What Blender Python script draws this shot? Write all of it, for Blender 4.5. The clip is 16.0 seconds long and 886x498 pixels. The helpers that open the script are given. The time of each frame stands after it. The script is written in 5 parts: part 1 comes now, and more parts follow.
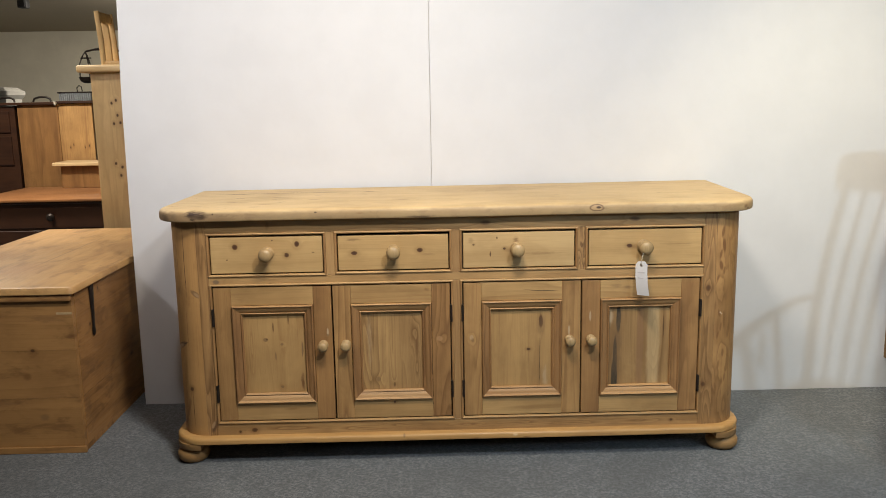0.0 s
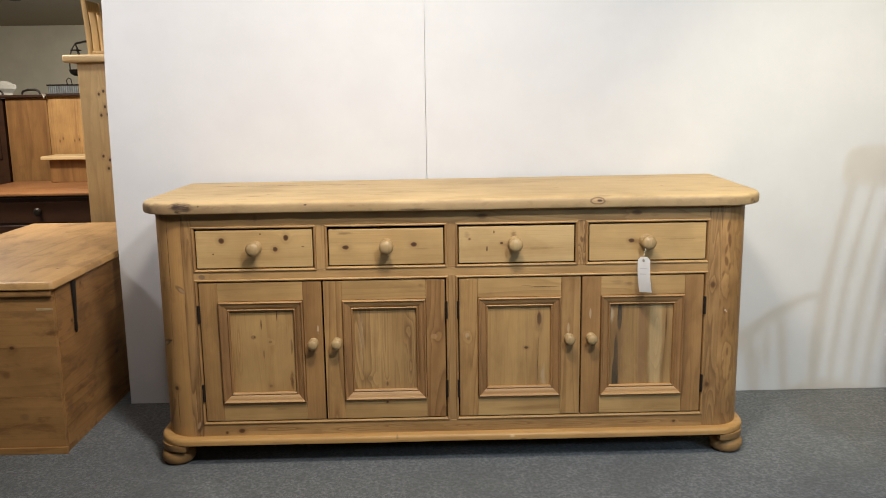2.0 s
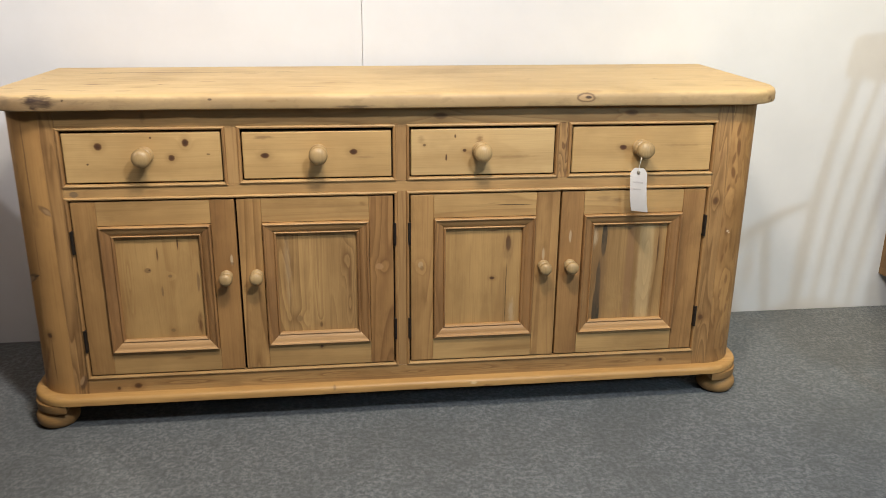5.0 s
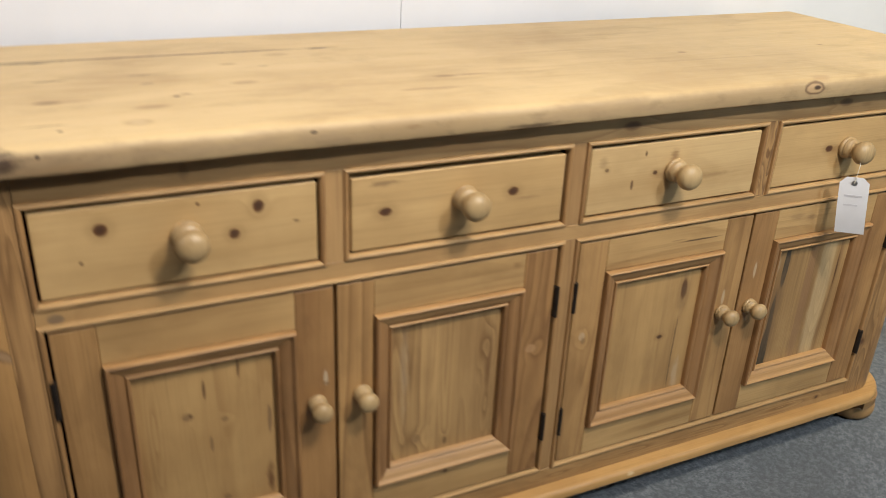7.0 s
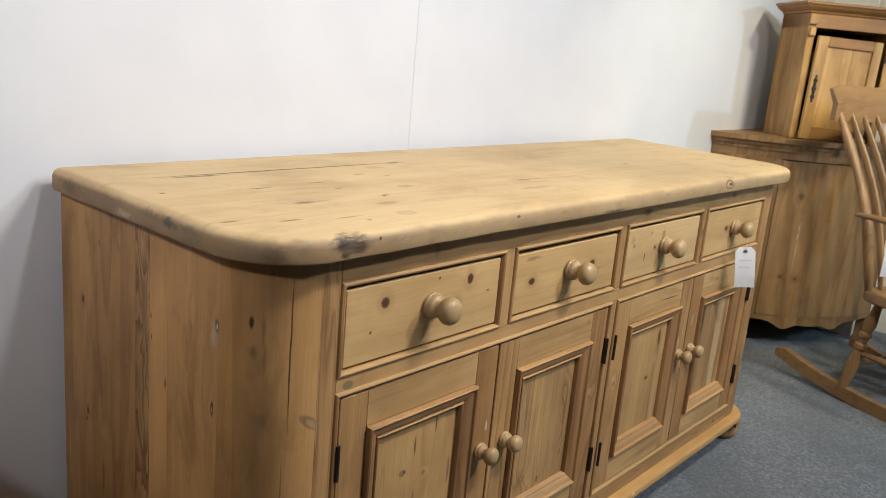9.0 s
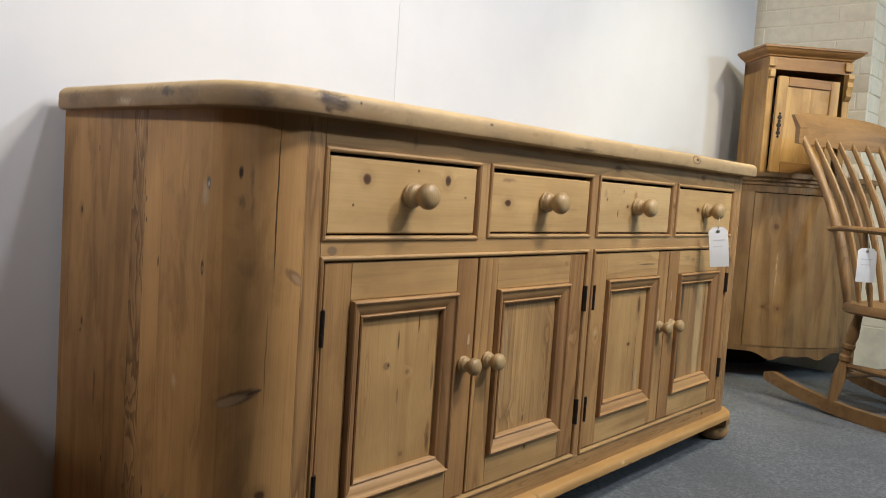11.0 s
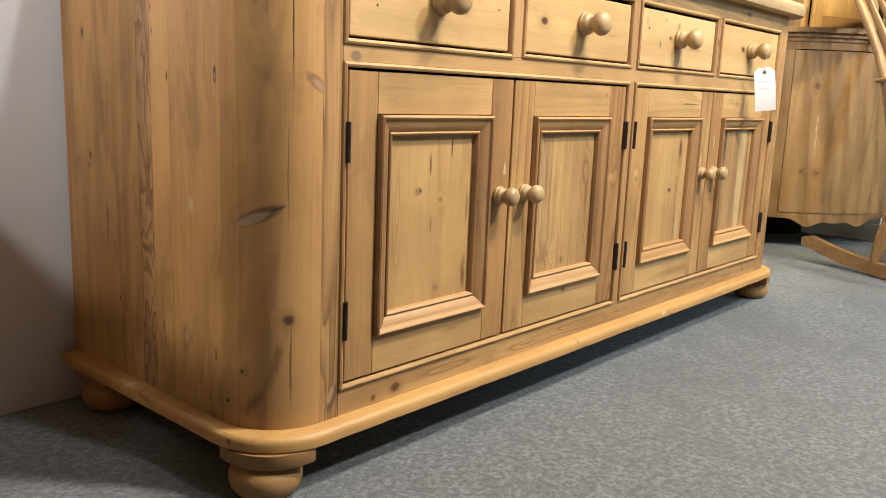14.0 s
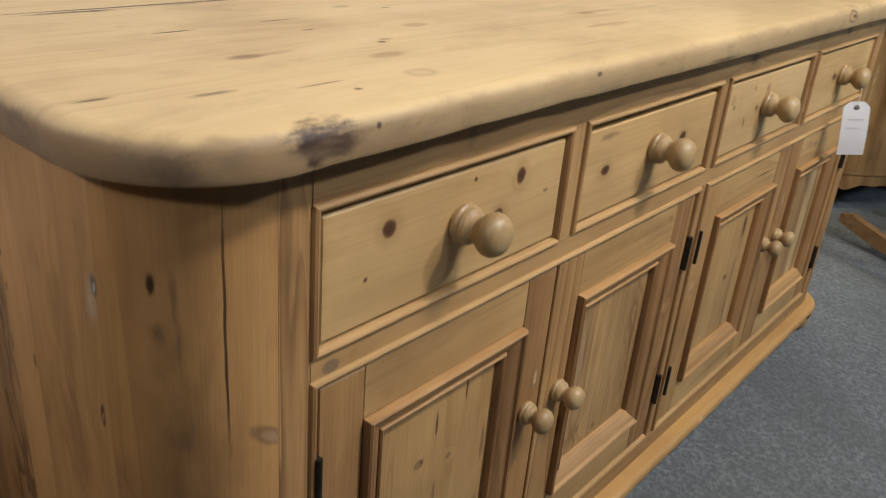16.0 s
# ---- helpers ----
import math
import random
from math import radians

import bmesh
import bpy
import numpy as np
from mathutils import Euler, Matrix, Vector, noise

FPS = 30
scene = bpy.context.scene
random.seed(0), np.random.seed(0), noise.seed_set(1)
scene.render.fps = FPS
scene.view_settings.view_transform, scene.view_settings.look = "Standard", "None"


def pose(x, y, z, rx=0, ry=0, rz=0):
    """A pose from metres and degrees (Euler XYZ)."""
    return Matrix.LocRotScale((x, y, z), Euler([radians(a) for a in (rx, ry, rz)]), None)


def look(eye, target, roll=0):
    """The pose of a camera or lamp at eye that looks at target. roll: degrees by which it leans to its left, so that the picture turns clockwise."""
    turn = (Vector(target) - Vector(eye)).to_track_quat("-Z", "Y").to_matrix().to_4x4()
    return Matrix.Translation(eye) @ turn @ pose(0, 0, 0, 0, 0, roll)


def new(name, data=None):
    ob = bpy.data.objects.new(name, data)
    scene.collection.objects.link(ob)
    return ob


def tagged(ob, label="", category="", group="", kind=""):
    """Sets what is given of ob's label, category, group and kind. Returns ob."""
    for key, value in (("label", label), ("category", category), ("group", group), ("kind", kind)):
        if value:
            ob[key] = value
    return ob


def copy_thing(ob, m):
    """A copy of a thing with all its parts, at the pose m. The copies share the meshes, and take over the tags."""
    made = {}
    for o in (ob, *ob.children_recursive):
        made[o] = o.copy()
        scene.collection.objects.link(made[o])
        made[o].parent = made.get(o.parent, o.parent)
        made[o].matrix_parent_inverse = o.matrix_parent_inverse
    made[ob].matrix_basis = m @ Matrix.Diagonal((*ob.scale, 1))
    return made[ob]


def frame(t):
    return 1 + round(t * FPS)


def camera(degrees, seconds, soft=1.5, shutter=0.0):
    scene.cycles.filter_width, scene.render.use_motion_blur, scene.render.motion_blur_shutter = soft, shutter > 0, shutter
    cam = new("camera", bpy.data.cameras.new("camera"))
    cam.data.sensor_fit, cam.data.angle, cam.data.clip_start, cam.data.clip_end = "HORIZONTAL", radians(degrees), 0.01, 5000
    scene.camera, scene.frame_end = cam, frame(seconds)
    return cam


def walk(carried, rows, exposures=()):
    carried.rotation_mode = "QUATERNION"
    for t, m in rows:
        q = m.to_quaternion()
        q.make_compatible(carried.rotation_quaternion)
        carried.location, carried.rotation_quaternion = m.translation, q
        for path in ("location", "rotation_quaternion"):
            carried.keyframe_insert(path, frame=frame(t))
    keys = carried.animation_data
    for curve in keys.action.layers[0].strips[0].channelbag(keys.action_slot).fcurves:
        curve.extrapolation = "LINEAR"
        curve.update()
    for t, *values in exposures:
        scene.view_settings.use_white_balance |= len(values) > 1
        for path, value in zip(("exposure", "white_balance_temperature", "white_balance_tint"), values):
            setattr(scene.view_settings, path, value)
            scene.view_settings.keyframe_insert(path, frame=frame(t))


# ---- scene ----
cam = camera(56.5, 16.0, soft=0.85, shutter=0.6)
PATH = [
    (0, (-0.097, -2.826, 1.278), (-0.063, -0.858, 0.926), -1.0),
    (0.5, (-0.086, -2.817, 1.27), (-0.041, -0.847, 0.925), -1.1),
    (1, (-0.09, -2.812, 1.271), (-0.035, -0.843, 0.921), -1.1),
    (1.5, (-0.092, -2.807, 1.269), (-0.04, -0.84, 0.912), -0.9),
    (2, (-0.088, -2.723, 1.246), (-0.047, -0.756, 0.89), -0.8),
    (2.5, (-0.119, -2.535, 1.197), (-0.055, -0.57, 0.829), -0.3),
    (3, (-0.113, -2.405, 1.17), (-0.027, -0.453, 0.744), 0.2),
    (5.5, (-0.224, -1.937, 1.211), (0.083, -0.078, 0.54), -0.3),
    (6, (-0.365, -1.622, 1.219), (0.001, 0.196, 0.47), -0.7),
    (6.5, (-0.507, -1.328, 1.225), (-0.052, 0.423, 0.373), 2.5),
    (7, (-0.799, -1.11, 1.253), (0.0, 0.522, 0.417), 2.5),
    (7.5, (-1.078, -0.915, 1.275), (-0.04, 0.606, 0.495), 1.0),
    (8, (-1.364, -0.849, 1.305), (-0.076, 0.5, 0.583), 1.8),
    (10.3, (-1.759, -0.977, 0.892), (-0.224, 0.292, 0.708), 2.8),
    (10.5, (-1.762, -0.999, 0.85), (-0.233, 0.281, 0.693), 2.8),
    (11, (-1.761, -1.017, 0.788), (-0.239, 0.271, 0.639), 3.8),
    (11.5, (-1.762, -1.007, 0.73), (-0.252, 0.292, 0.554), 4.1),
    (12, (-1.76, -0.991, 0.681), (-0.266, 0.321, 0.466), 3.4),
    (12.5, (-1.75, -0.977, 0.643), (-0.264, 0.337, 0.391), 2.8),
    (13, (-1.746, -0.974, 0.62), (-0.261, 0.332, 0.321), 2.6),
    (13.5, (-1.738, -0.966, 0.611), (-0.256, 0.331, 0.265), 2.6),
    (14, (-1.702, -0.938, 0.623), (-0.222, 0.354, 0.249), 2.3),
    (14.5, (-1.623, -0.851, 0.68), (-0.149, 0.415, 0.205), 2.9),
    (15, (-1.514, -0.724, 0.877), (-0.066, 0.475, 0.196), 3.1),
    (15.5, (-1.395, -0.582, 1.04), (0.053, 0.571, 0.283), 2.5),
    (16, (-1.3, -0.489, 1.107), (0.121, 0.645, 0.274), 5.0),
]
EXPOSURE = [(0, -0.24, 6390, 10), (2, -0.22, 6390, 10), (3, -0.36, 6390, 10), (5.5, -0.02, 6500, 10), (6.0, -0.04, 6450, 10), (6.5, -0.09, 6430, 10), (7.2, -0.24, 6140, 10), (7.6, -0.50, 6050, 10), (8, -0.16, 5950, 10),
            (10.3, -0.15, 6130, 10), (11, -0.12, 6130, 10), (11.5, 0.0, 6300, 10), (12.0, 0.44, 6440, 10), (12.5, 0.63, 6460, 10), (13.2, 0.92, 6540, 10), (14.2, 0.85, 6640, 10), (14.8, 0.87, 6530, 10), (15.3, 0.46, 6180, 10), (15.7, -0.06, 6100, 10), (16, -0.32, 6070, 10)]
walk(cam, [(t, look(eye, target, roll)) for t, eye, target, roll in PATH], EXPOSURE)

# ---- light ----
world = bpy.data.worlds.new("World")
scene.world = world
world.use_nodes = True
world.node_tree.nodes["Background"].inputs[0].default_value = (0.9, 0.95, 1.0, 1)
world.node_tree.nodes["Background"].inputs[1].default_value = 0.02


def lamp(name, place, target, watts, colour, size=0.2, size_y=0.0, spread=180):
    data = bpy.data.lights.new(name, "AREA")
    data.energy, data.color, data.size, data.spread = watts, colour, size, radians(spread)
    data.shape = "RECTANGLE" if size_y else "DISK"
    if size_y:
        data.size_y = size_y
    ob = new(name, data)
    ob.matrix_world = look(place, target)
    return ob


WARM = (1.0, 0.92, 0.80)

def spot(name, place, target, watts, colour, size, degrees, blend):
    data = bpy.data.lights.new(name, "SPOT")
    data.energy, data.color, data.shadow_soft_size, data.spot_size, data.spot_blend = watts, colour, size, radians(degrees), blend
    new(name, data).matrix_world = look(place, target)


lamp("front_lamp", (0.0, -1.12, 2.46), (0.0, -0.4, 0.0), 47, (1.0, 0.895, 0.74), 0.3, 0.28)
lamp("second_front_lamp", (0.6, -1.9, 2.46), (0.0, 0.0, 0.4), 57, (0.92, 0.95, 0.96), 0.2, 0.2)
spot("wall_spot", (-0.70, -1.10, 2.46), (-0.95, 0.62, 1.35), 58, (0.98, 0.96, 0.93), 0.06, 84, 1.0)
spot("right_spot", (2.37, -3.87, 2.38), (1.6, 0.5, 0.6), 240, (0.58, 0.80, 0.97), 0.09, 62, 1.0)
spot("left_spot", (-3.0, -0.95, 2.45), (-1.2, 0.6, 1.73), 285, (0.98, 0.955, 0.94), 0.15, 64, 1.0)
# added fill, no fixture known: brightens the stock pieces and chest lid
spot("stock_spot", (-2.6, 0.9, 2.46), (-2.05, 2.0, 1.1), 85, WARM, 0.1, 84, 0.9)
lamp("stock_lamp", (-2.95, 2.1, 2.46), (-2.7, 2.6, 0), 75, WARM, 0.3)
lamp("far_lamp", (-2.9, 6.9, 2.46), (-3.3, 7.4, 0), 330, WARM, 0.6)
# added warm fill without a known fixture: lifts the chair's shadow and corner
spot("corner_spot", (1.45, -1.0, 2.46), (1.70, 0.60, 0.75), 212, (1.0, 0.88, 0.60), 0.12, 68, 1.0)


# ---- materials ----
class Graph:
    """Short forms for wiring a material's nodes."""

    def __init__(self, name):
        self.mat = bpy.data.materials.new(name)
        self.mat.use_nodes = True
        self.nodes, self.links = self.mat.node_tree.nodes, self.mat.node_tree.links
        self.bsdf = self.nodes["Principled BSDF"]

    def put(self, socket, value):
        if isinstance(value, bpy.types.NodeSocket):
            self.links.new(value, socket)
        else:
            socket.default_value = value

    def math(self, op, a, b=0.0, c=0.0):
        n = self.nodes.new("ShaderNodeMath")
        n.operation = op
        for s, v in zip(n.inputs, (a, b, c)):
            self.put(s, v)
        return n.outputs[0]

    def vec(self, op, a, b=(0, 0, 0)):
        n = self.nodes.new("ShaderNodeVectorMath")
        n.operation = op
        self.put(n.inputs[0], a)
        self.put(n.inputs[1], b)
        return n.outputs["Value"] if op in ("LENGTH", "DOT_PRODUCT") else n.outputs[0]

    def noise(self, vector, scale, detail=3.0, rough=0.5, distort=0.0):
        n = self.nodes.new("ShaderNodeTexNoise")
        self.put(n.inputs["Vector"], vector)
        n.inputs["Scale"].default_value = scale
        n.inputs["Detail"].default_value = detail
        n.inputs["Roughness"].default_value = rough
        n.inputs["Distortion"].default_value = distort
        return n.outputs[0], n.outputs[1]

    def span(self, value, a, b, c=0.0, d=1.0, smooth=True):
        n = self.nodes.new("ShaderNodeMapRange")
        if smooth:
            n.interpolation_type = "SMOOTHSTEP"
        for i, v in enumerate((value, a, b, c, d)):
            self.put(n.inputs[i], v)
        return n.outputs[0]

    def mix(self, factor, a, b, how="MIX"):
        n = self.nodes.new("ShaderNodeMix")
        n.data_type, n.blend_type = "RGBA", how
        self.put(n.inputs[0], factor)
        for s, v in ((n.inputs[6], a), (n.inputs[7], b)):
            self.put(s, v if isinstance(v, bpy.types.NodeSocket) else (*v, 1) if len(v) == 3 else v)
        return n.outputs[2]

    def coords(self, jitter=True):
        p = self.nodes.new("ShaderNodeTexCoord").outputs["Object"]
        if not jitter:
            return p, p
        r = self.nodes.new("ShaderNodeObjectInfo").outputs["Random"]
        off = self.vec("MULTIPLY", r, (37.0, 61.0, 23.0))
        return p, self.vec("ADD", p, off)

    def bump(self, height, strength, distance=0.002):
        n = self.nodes.new("ShaderNodeBump")
        n.inputs["Strength"].default_value = strength
        n.inputs["Distance"].default_value = distance
        self.put(n.inputs["Height"], height)
        self.put(self.bsdf.inputs["Normal"], n.outputs[0])

    def done(self, colour, rough, metal=0.0):
        self.put(self.bsdf.inputs["Base Color"], colour if isinstance(colour, bpy.types.NodeSocket) else (*colour, 1))
        self.put(self.bsdf.inputs["Roughness"], rough)
        self.put(self.bsdf.inputs["Metallic"], metal)
        return self.mat


TONE = (0.905, 0.843, 0.688)
PALE, TAN = (0.50, 0.325, 0.165), (0.33, 0.185, 0.08)
KNOT, BLACK, GREY, WHITE = (0.098, 0.034, 0.009), (0.034, 0.015, 0.007), (0.17, 0.095, 0.042), (0.55, 0.43, 0.28)


def pine(name, axis="x", light=PALE, dark=TAN, lines=26.0, grain=0.55, marks=(), rough=0.58, fine=15.0, wear=0.25, strips=0.0, width=0.04, figures=(), sharp=2.2, lined=0.75, mottle=0.2, curl=0.0, rim=None):
    """Bare pine: growth rings stretched along the axis, fibres, soft patches, glued strips of differing tone, and marks
    (x, y, z, rx, ry, rz, colour, softness, amount): knots, cracks, stains and a painted knob shadow of that size. A
    mark with a softness under 0.7 bends the grain round it. A tenth value, two directions (along, outward), turns the
    mark's own axes.
    Figures (x, y, z, rx, ry, rz, height) raise the grain into nested arches; curl breaks it into irregular flames.
    Rim (z, x0, x1, colour): grime on the edge below z, heavier towards x0."""
    g = Graph(name)
    light, dark = tuple(a * b for a, b in zip(light, TONE)), tuple(a * b for a, b in zip(dark, TONE))
    p, q = g.coords()
    s = {"x": (0.07, 1, 1), "y": (1, 0.07, 1), "z": (1, 1, 0.07)}[axis]
    _, wob = g.noise(g.vec("MULTIPLY", p, {"x": (0.25, 1, 1), "y": (1, 0.25, 1), "z": (1, 1, 0.25)}[axis]), 45, 3, 0.6)
    shaken = g.vec("ADD", p, g.vec("MULTIPLY", g.vec("SUBTRACT", wob, (0.5, 0.5, 0.5)), (0.005, 0.005, 0.005)))
    rag, _ = g.noise(g.vec("MULTIPLY", p, {"x": (0.3, 1, 1), "y": (1, 0.3, 1), "z": (1, 1, 0.3)}[axis]), 120, 4, 0.65)
    rag = g.math("MULTIPLY_ADD", rag, 1.6, -0.8)
    masks, swirl = [], None
    for x, y, z, rx, ry, rz, colour, soft, amount, *axes in marks:
        d = g.vec("SUBTRACT", shaken, (x, y, z))
        if axes:
            e1, e3 = Vector(axes[0][0]).normalized(), Vector(axes[0][1]).normalized()
            e3 = (e3 - e1 * e1.dot(e3)).normalized()
            mixed = g.nodes.new("ShaderNodeCombineXYZ")
            for k, e in enumerate((e1, e3.cross(e1), e3)):
                g.put(mixed.inputs[k], g.vec("DOT_PRODUCT", d, tuple(e)))
            d = mixed.outputs[0]
        d = g.vec("LENGTH", g.vec("MULTIPLY", d, (1 / rx, 1 / ry, 1 / rz)))
        edge = g.math("ADD", d, rag) if soft > 0.7 else g.math("MULTIPLY_ADD", rag, 0.22, d)
        if colour == KNOT and soft < 0.7 and min(rx, ry, rz) > 0.004:
            masks.append((g.span(d, 2.2, 0.9, 0.0, amount * 0.32), tuple(0.6 * a for a in dark)))
        masks.append((g.span(edge, 1.0, 1.0 - soft, 0.0, amount), colour))
        if colour == KNOT and soft < 0.7:
            masks.append((g.span(edge, 0.8, 0.25, 0.0, amount * 0.75), BLACK))
        if soft < 0.7 and not axes and min(rx, ry, rz) > 0.004:
            halo = g.span(d, 0.0, 3.2, 0.07, 0.0)
            swirl = halo if swirl is None else g.math("ADD", swirl, halo)
    for x, y, z, rx, ry, rz, height in figures:
        d = g.vec("LENGTH", g.vec("MULTIPLY", g.vec("SUBTRACT", shaken, (x, y, z)), (1 / rx, 1 / ry, 1 / rz)))
        hill = g.span(d, 0.0, 1.0, height, 0.0, False)
        swirl = hill if swirl is None else g.math("ADD", swirl, hill)
    flow, _ = g.noise(g.vec("MULTIPLY", q, s), fine, 1.5, 0.45, 0.25)
    if swirl is not None:
        flow = g.math("ADD", flow, swirl)
    if curl:
        bent, _ = g.noise(g.vec("MULTIPLY", q, {"x": (0.28, 1, 1), "y": (1, 0.28, 1), "z": (1, 1, 0.28)}[axis]), 27, 2, 0.5, 0.3)
        flow = g.math("MULTIPLY_ADD", bent, curl, flow)
    saw = g.math("FRACT", g.math("MULTIPLY", flow, lines * 0.46))
    ring = g.math("MULTIPLY", g.math("POWER", saw, sharp), g.span(saw, 1.0, 0.86, 0.0, 1.0))
    broad, _ = g.noise(g.vec("MULTIPLY", q, s), 7, 2)
    fade = g.span(broad, 0.35, 0.65, 0.15, 1.0)
    if curl:
        fade = g.span(broad, 0.3, 0.6, 0.55, 1.0)
    elif figures:
        fade = g.math("MAXIMUM", fade, g.math("MINIMUM", g.math("MULTIPLY", swirl, 7.0), 1.0))
    ring = g.math("MULTIPLY", ring, fade)
    t = {"x": (0.02, 1, 1), "y": (1, 0.02, 1), "z": (1, 1, 0.02)}[axis]
    fibre, _ = g.noise(g.vec("MULTIPLY", q, t), 420, 2, 0.6)
    pore, _ = g.noise(g.vec("MULTIPLY", q, t), 150, 3, 0.7)
    patch, _ = g.noise(q, 3.2, 4, 0.6)
    streak, _ = g.noise(g.vec("MULTIPLY", q, s), 16, 2, 0.5)
    colour = g.mix(g.math("MULTIPLY", ring, min(1.0, grain * 1.7)), light, tuple(0.85 * a for a in dark))
    colour = g.mix(g.span(streak, 0.42, 0.72, 0.0, 0.55 * lined), colour, tuple(0.86 * a for a in dark))
    if strips:
        n = g.nodes.new("ShaderNodeTexWhiteNoise")
        n.noise_dimensions = "1D"
        sep = g.nodes.new("ShaderNodeSeparateXYZ")
        g.put(sep.inputs[0], q)
        g.put(n.inputs["W"], g.math("FLOOR", g.math("DIVIDE", sep.outputs[{"x": 2, "y": 0, "z": 0}[axis]], width)))
        colour = g.mix(g.math("MULTIPLY", n.outputs[0], strips), colour, tuple(0.75 * a for a in dark))
    colour = g.mix(g.span(patch, 0.38, 0.72, 0.0, 0.42), colour, tuple(0.75 * a for a in dark))
    colour = g.mix(g.span(pore, 0.52, 0.78, 0.0, 0.45 * lined), colour, tuple(0.5 * a for a in dark))
    colour = g.mix(g.span(fibre, 0.35, 0.75, 0.0, 0.22 * lined), colour, tuple(0.6 * a for a in dark))
    u = {"x": (0.4, 1, 1), "y": (1, 0.4, 1), "z": (1, 1, 0.4)}[axis]
    smudge, _ = g.noise(g.vec("MULTIPLY", q, u), 13, 5, 0.62, 0.5)
    colour = g.mix(g.span(smudge, 0.50, 0.66, 0.0, mottle), colour, tuple(0.62 * a for a in dark))
    colour = g.mix(g.span(smudge, 0.46, 0.32, 0.0, mottle * 0.7), colour, tuple(min(0.9, 1.15 * a) for a in light))
    blot, _ = g.noise(g.vec("MULTIPLY", q, s), 38, 3, 0.6)
    colour = g.mix(g.span(blot, 0.60, 0.78, 0.0, wear), colour, tuple(0.5 * a for a in dark))
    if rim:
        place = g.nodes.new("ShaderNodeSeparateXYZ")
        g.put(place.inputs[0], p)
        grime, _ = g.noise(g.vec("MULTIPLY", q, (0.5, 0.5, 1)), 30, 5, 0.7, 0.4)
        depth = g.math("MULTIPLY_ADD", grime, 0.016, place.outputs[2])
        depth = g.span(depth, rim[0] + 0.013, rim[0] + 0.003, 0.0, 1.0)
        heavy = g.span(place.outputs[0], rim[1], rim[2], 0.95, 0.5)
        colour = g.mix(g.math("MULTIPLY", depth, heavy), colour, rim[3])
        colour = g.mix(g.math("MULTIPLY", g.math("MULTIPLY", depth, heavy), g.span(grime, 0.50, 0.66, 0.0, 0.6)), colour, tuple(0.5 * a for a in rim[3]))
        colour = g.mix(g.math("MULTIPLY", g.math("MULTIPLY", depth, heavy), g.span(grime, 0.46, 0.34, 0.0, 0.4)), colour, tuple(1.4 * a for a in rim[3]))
    for mask, c in masks:
        colour = g.mix(mask, colour, c)
    g.bump(g.math("ADD", g.math("MULTIPLY", fibre, 0.6), g.math("MULTIPLY", ring, -0.5)), 0.2, 0.0018)
    return g.done(colour, g.span(fibre, 0.2, 0.8, rough - 0.08, rough + 0.1))


def plain(name, colour, rough=0.5, metal=0.0, vary=0.12, scale=30.0, bump=0.1, depth=0.001):
    """A surface of one colour with soft unevenness and a little relief."""
    g = Graph(name)
    p, q = g.coords()
    n, _ = g.noise(q, scale, 4, 0.6)
    big, _ = g.noise(q, scale / 9, 2)
    c = g.mix(g.span(n, 0.3, 0.7, 0, 1), tuple(a * (1 - vary) for a in colour), tuple(min(1, a * (1 + vary)) for a in colour))
    c = g.mix(g.span(big, 0.35, 0.7, 0, vary), c, tuple(a * 0.6 for a in colour))
    g.bump(n, bump, depth)
    return g.done(c, g.span(n, 0.2, 0.8, rough - 0.06, min(1, rough + 0.08)), metal)


def carpet():
    g = Graph("carpet_grey")
    p, _ = g.coords(False)
    tuft, _ = g.noise(p, 240, 3, 0.65)
    clump, _ = g.noise(p, 78, 4, 0.7, 0.1)
    drift, _ = g.noise(p, 22, 4, 0.7)
    wide, _ = g.noise(p, 2.3, 5, 0.62)
    c = g.mix(g.span(clump, 0.40, 0.60, 0, 1), (0.102, 0.111, 0.119), (0.205, 0.217, 0.228))
    c = g.mix(g.span(tuft, 0.48, 0.64, 0, 0.6), c, (0.06, 0.067, 0.073))
    c = g.mix(g.span(drift, 0.42, 0.64, 0, 0.55), c, (0.092, 0.10, 0.108))
    c = g.mix(g.span(wide, 0.44, 0.66, 0, 0.42), c, (0.082, 0.088, 0.092))
    g.bump(g.math("ADD", tuft, clump), 0.5, 0.004)
    g.bsdf.inputs["Sheen Weight"].default_value = 0.10
    g.bsdf.inputs["Sheen Roughness"].default_value = 0.4
    return g.done(c, 0.95)


M_CARPET = carpet()
M_PANEL = plain("white_paint", (0.585, 0.58, 0.595), 0.55, 0, 0.02, 6, 0.05, 0.001)
M_CREAM = plain("cream_paint", (0.76, 0.72, 0.60), 0.6, 0, 0.05, 9, 0.15, 0.003)
M_BRICK = plain("cream_painted_brick", (0.86, 0.79, 0.64), 0.6, 0, 0.05, 26, 0.35, 0.003)
M_MORTAR = plain("cream_painted_mortar", (0.86, 0.79, 0.64), 0.7, 0, 0.05, 60, 0.4, 0.002)
M_CEIL = plain("brownish_grey_ceiling_paint", (0.33, 0.27, 0.185), 0.8, 0, 0.04, 8, 0.1, 0.002)
M_FARWALL = plain("grey_white_paint", (0.60, 0.55, 0.43), 0.7, 0, 0.05, 3, 0.1, 0.002)
# dark colour for the unseen walls, chosen to deepen the shadows
M_DULL = plain("dull_brown_grey_paint", (0.20, 0.175, 0.15), 0.8, 0, 0.05, 3, 0.1, 0.002)
M_IRON = plain("dark_iron", (0.030, 0.022, 0.017), 0.5, 0.6, 0.25, 90, 0.3, 0.001)
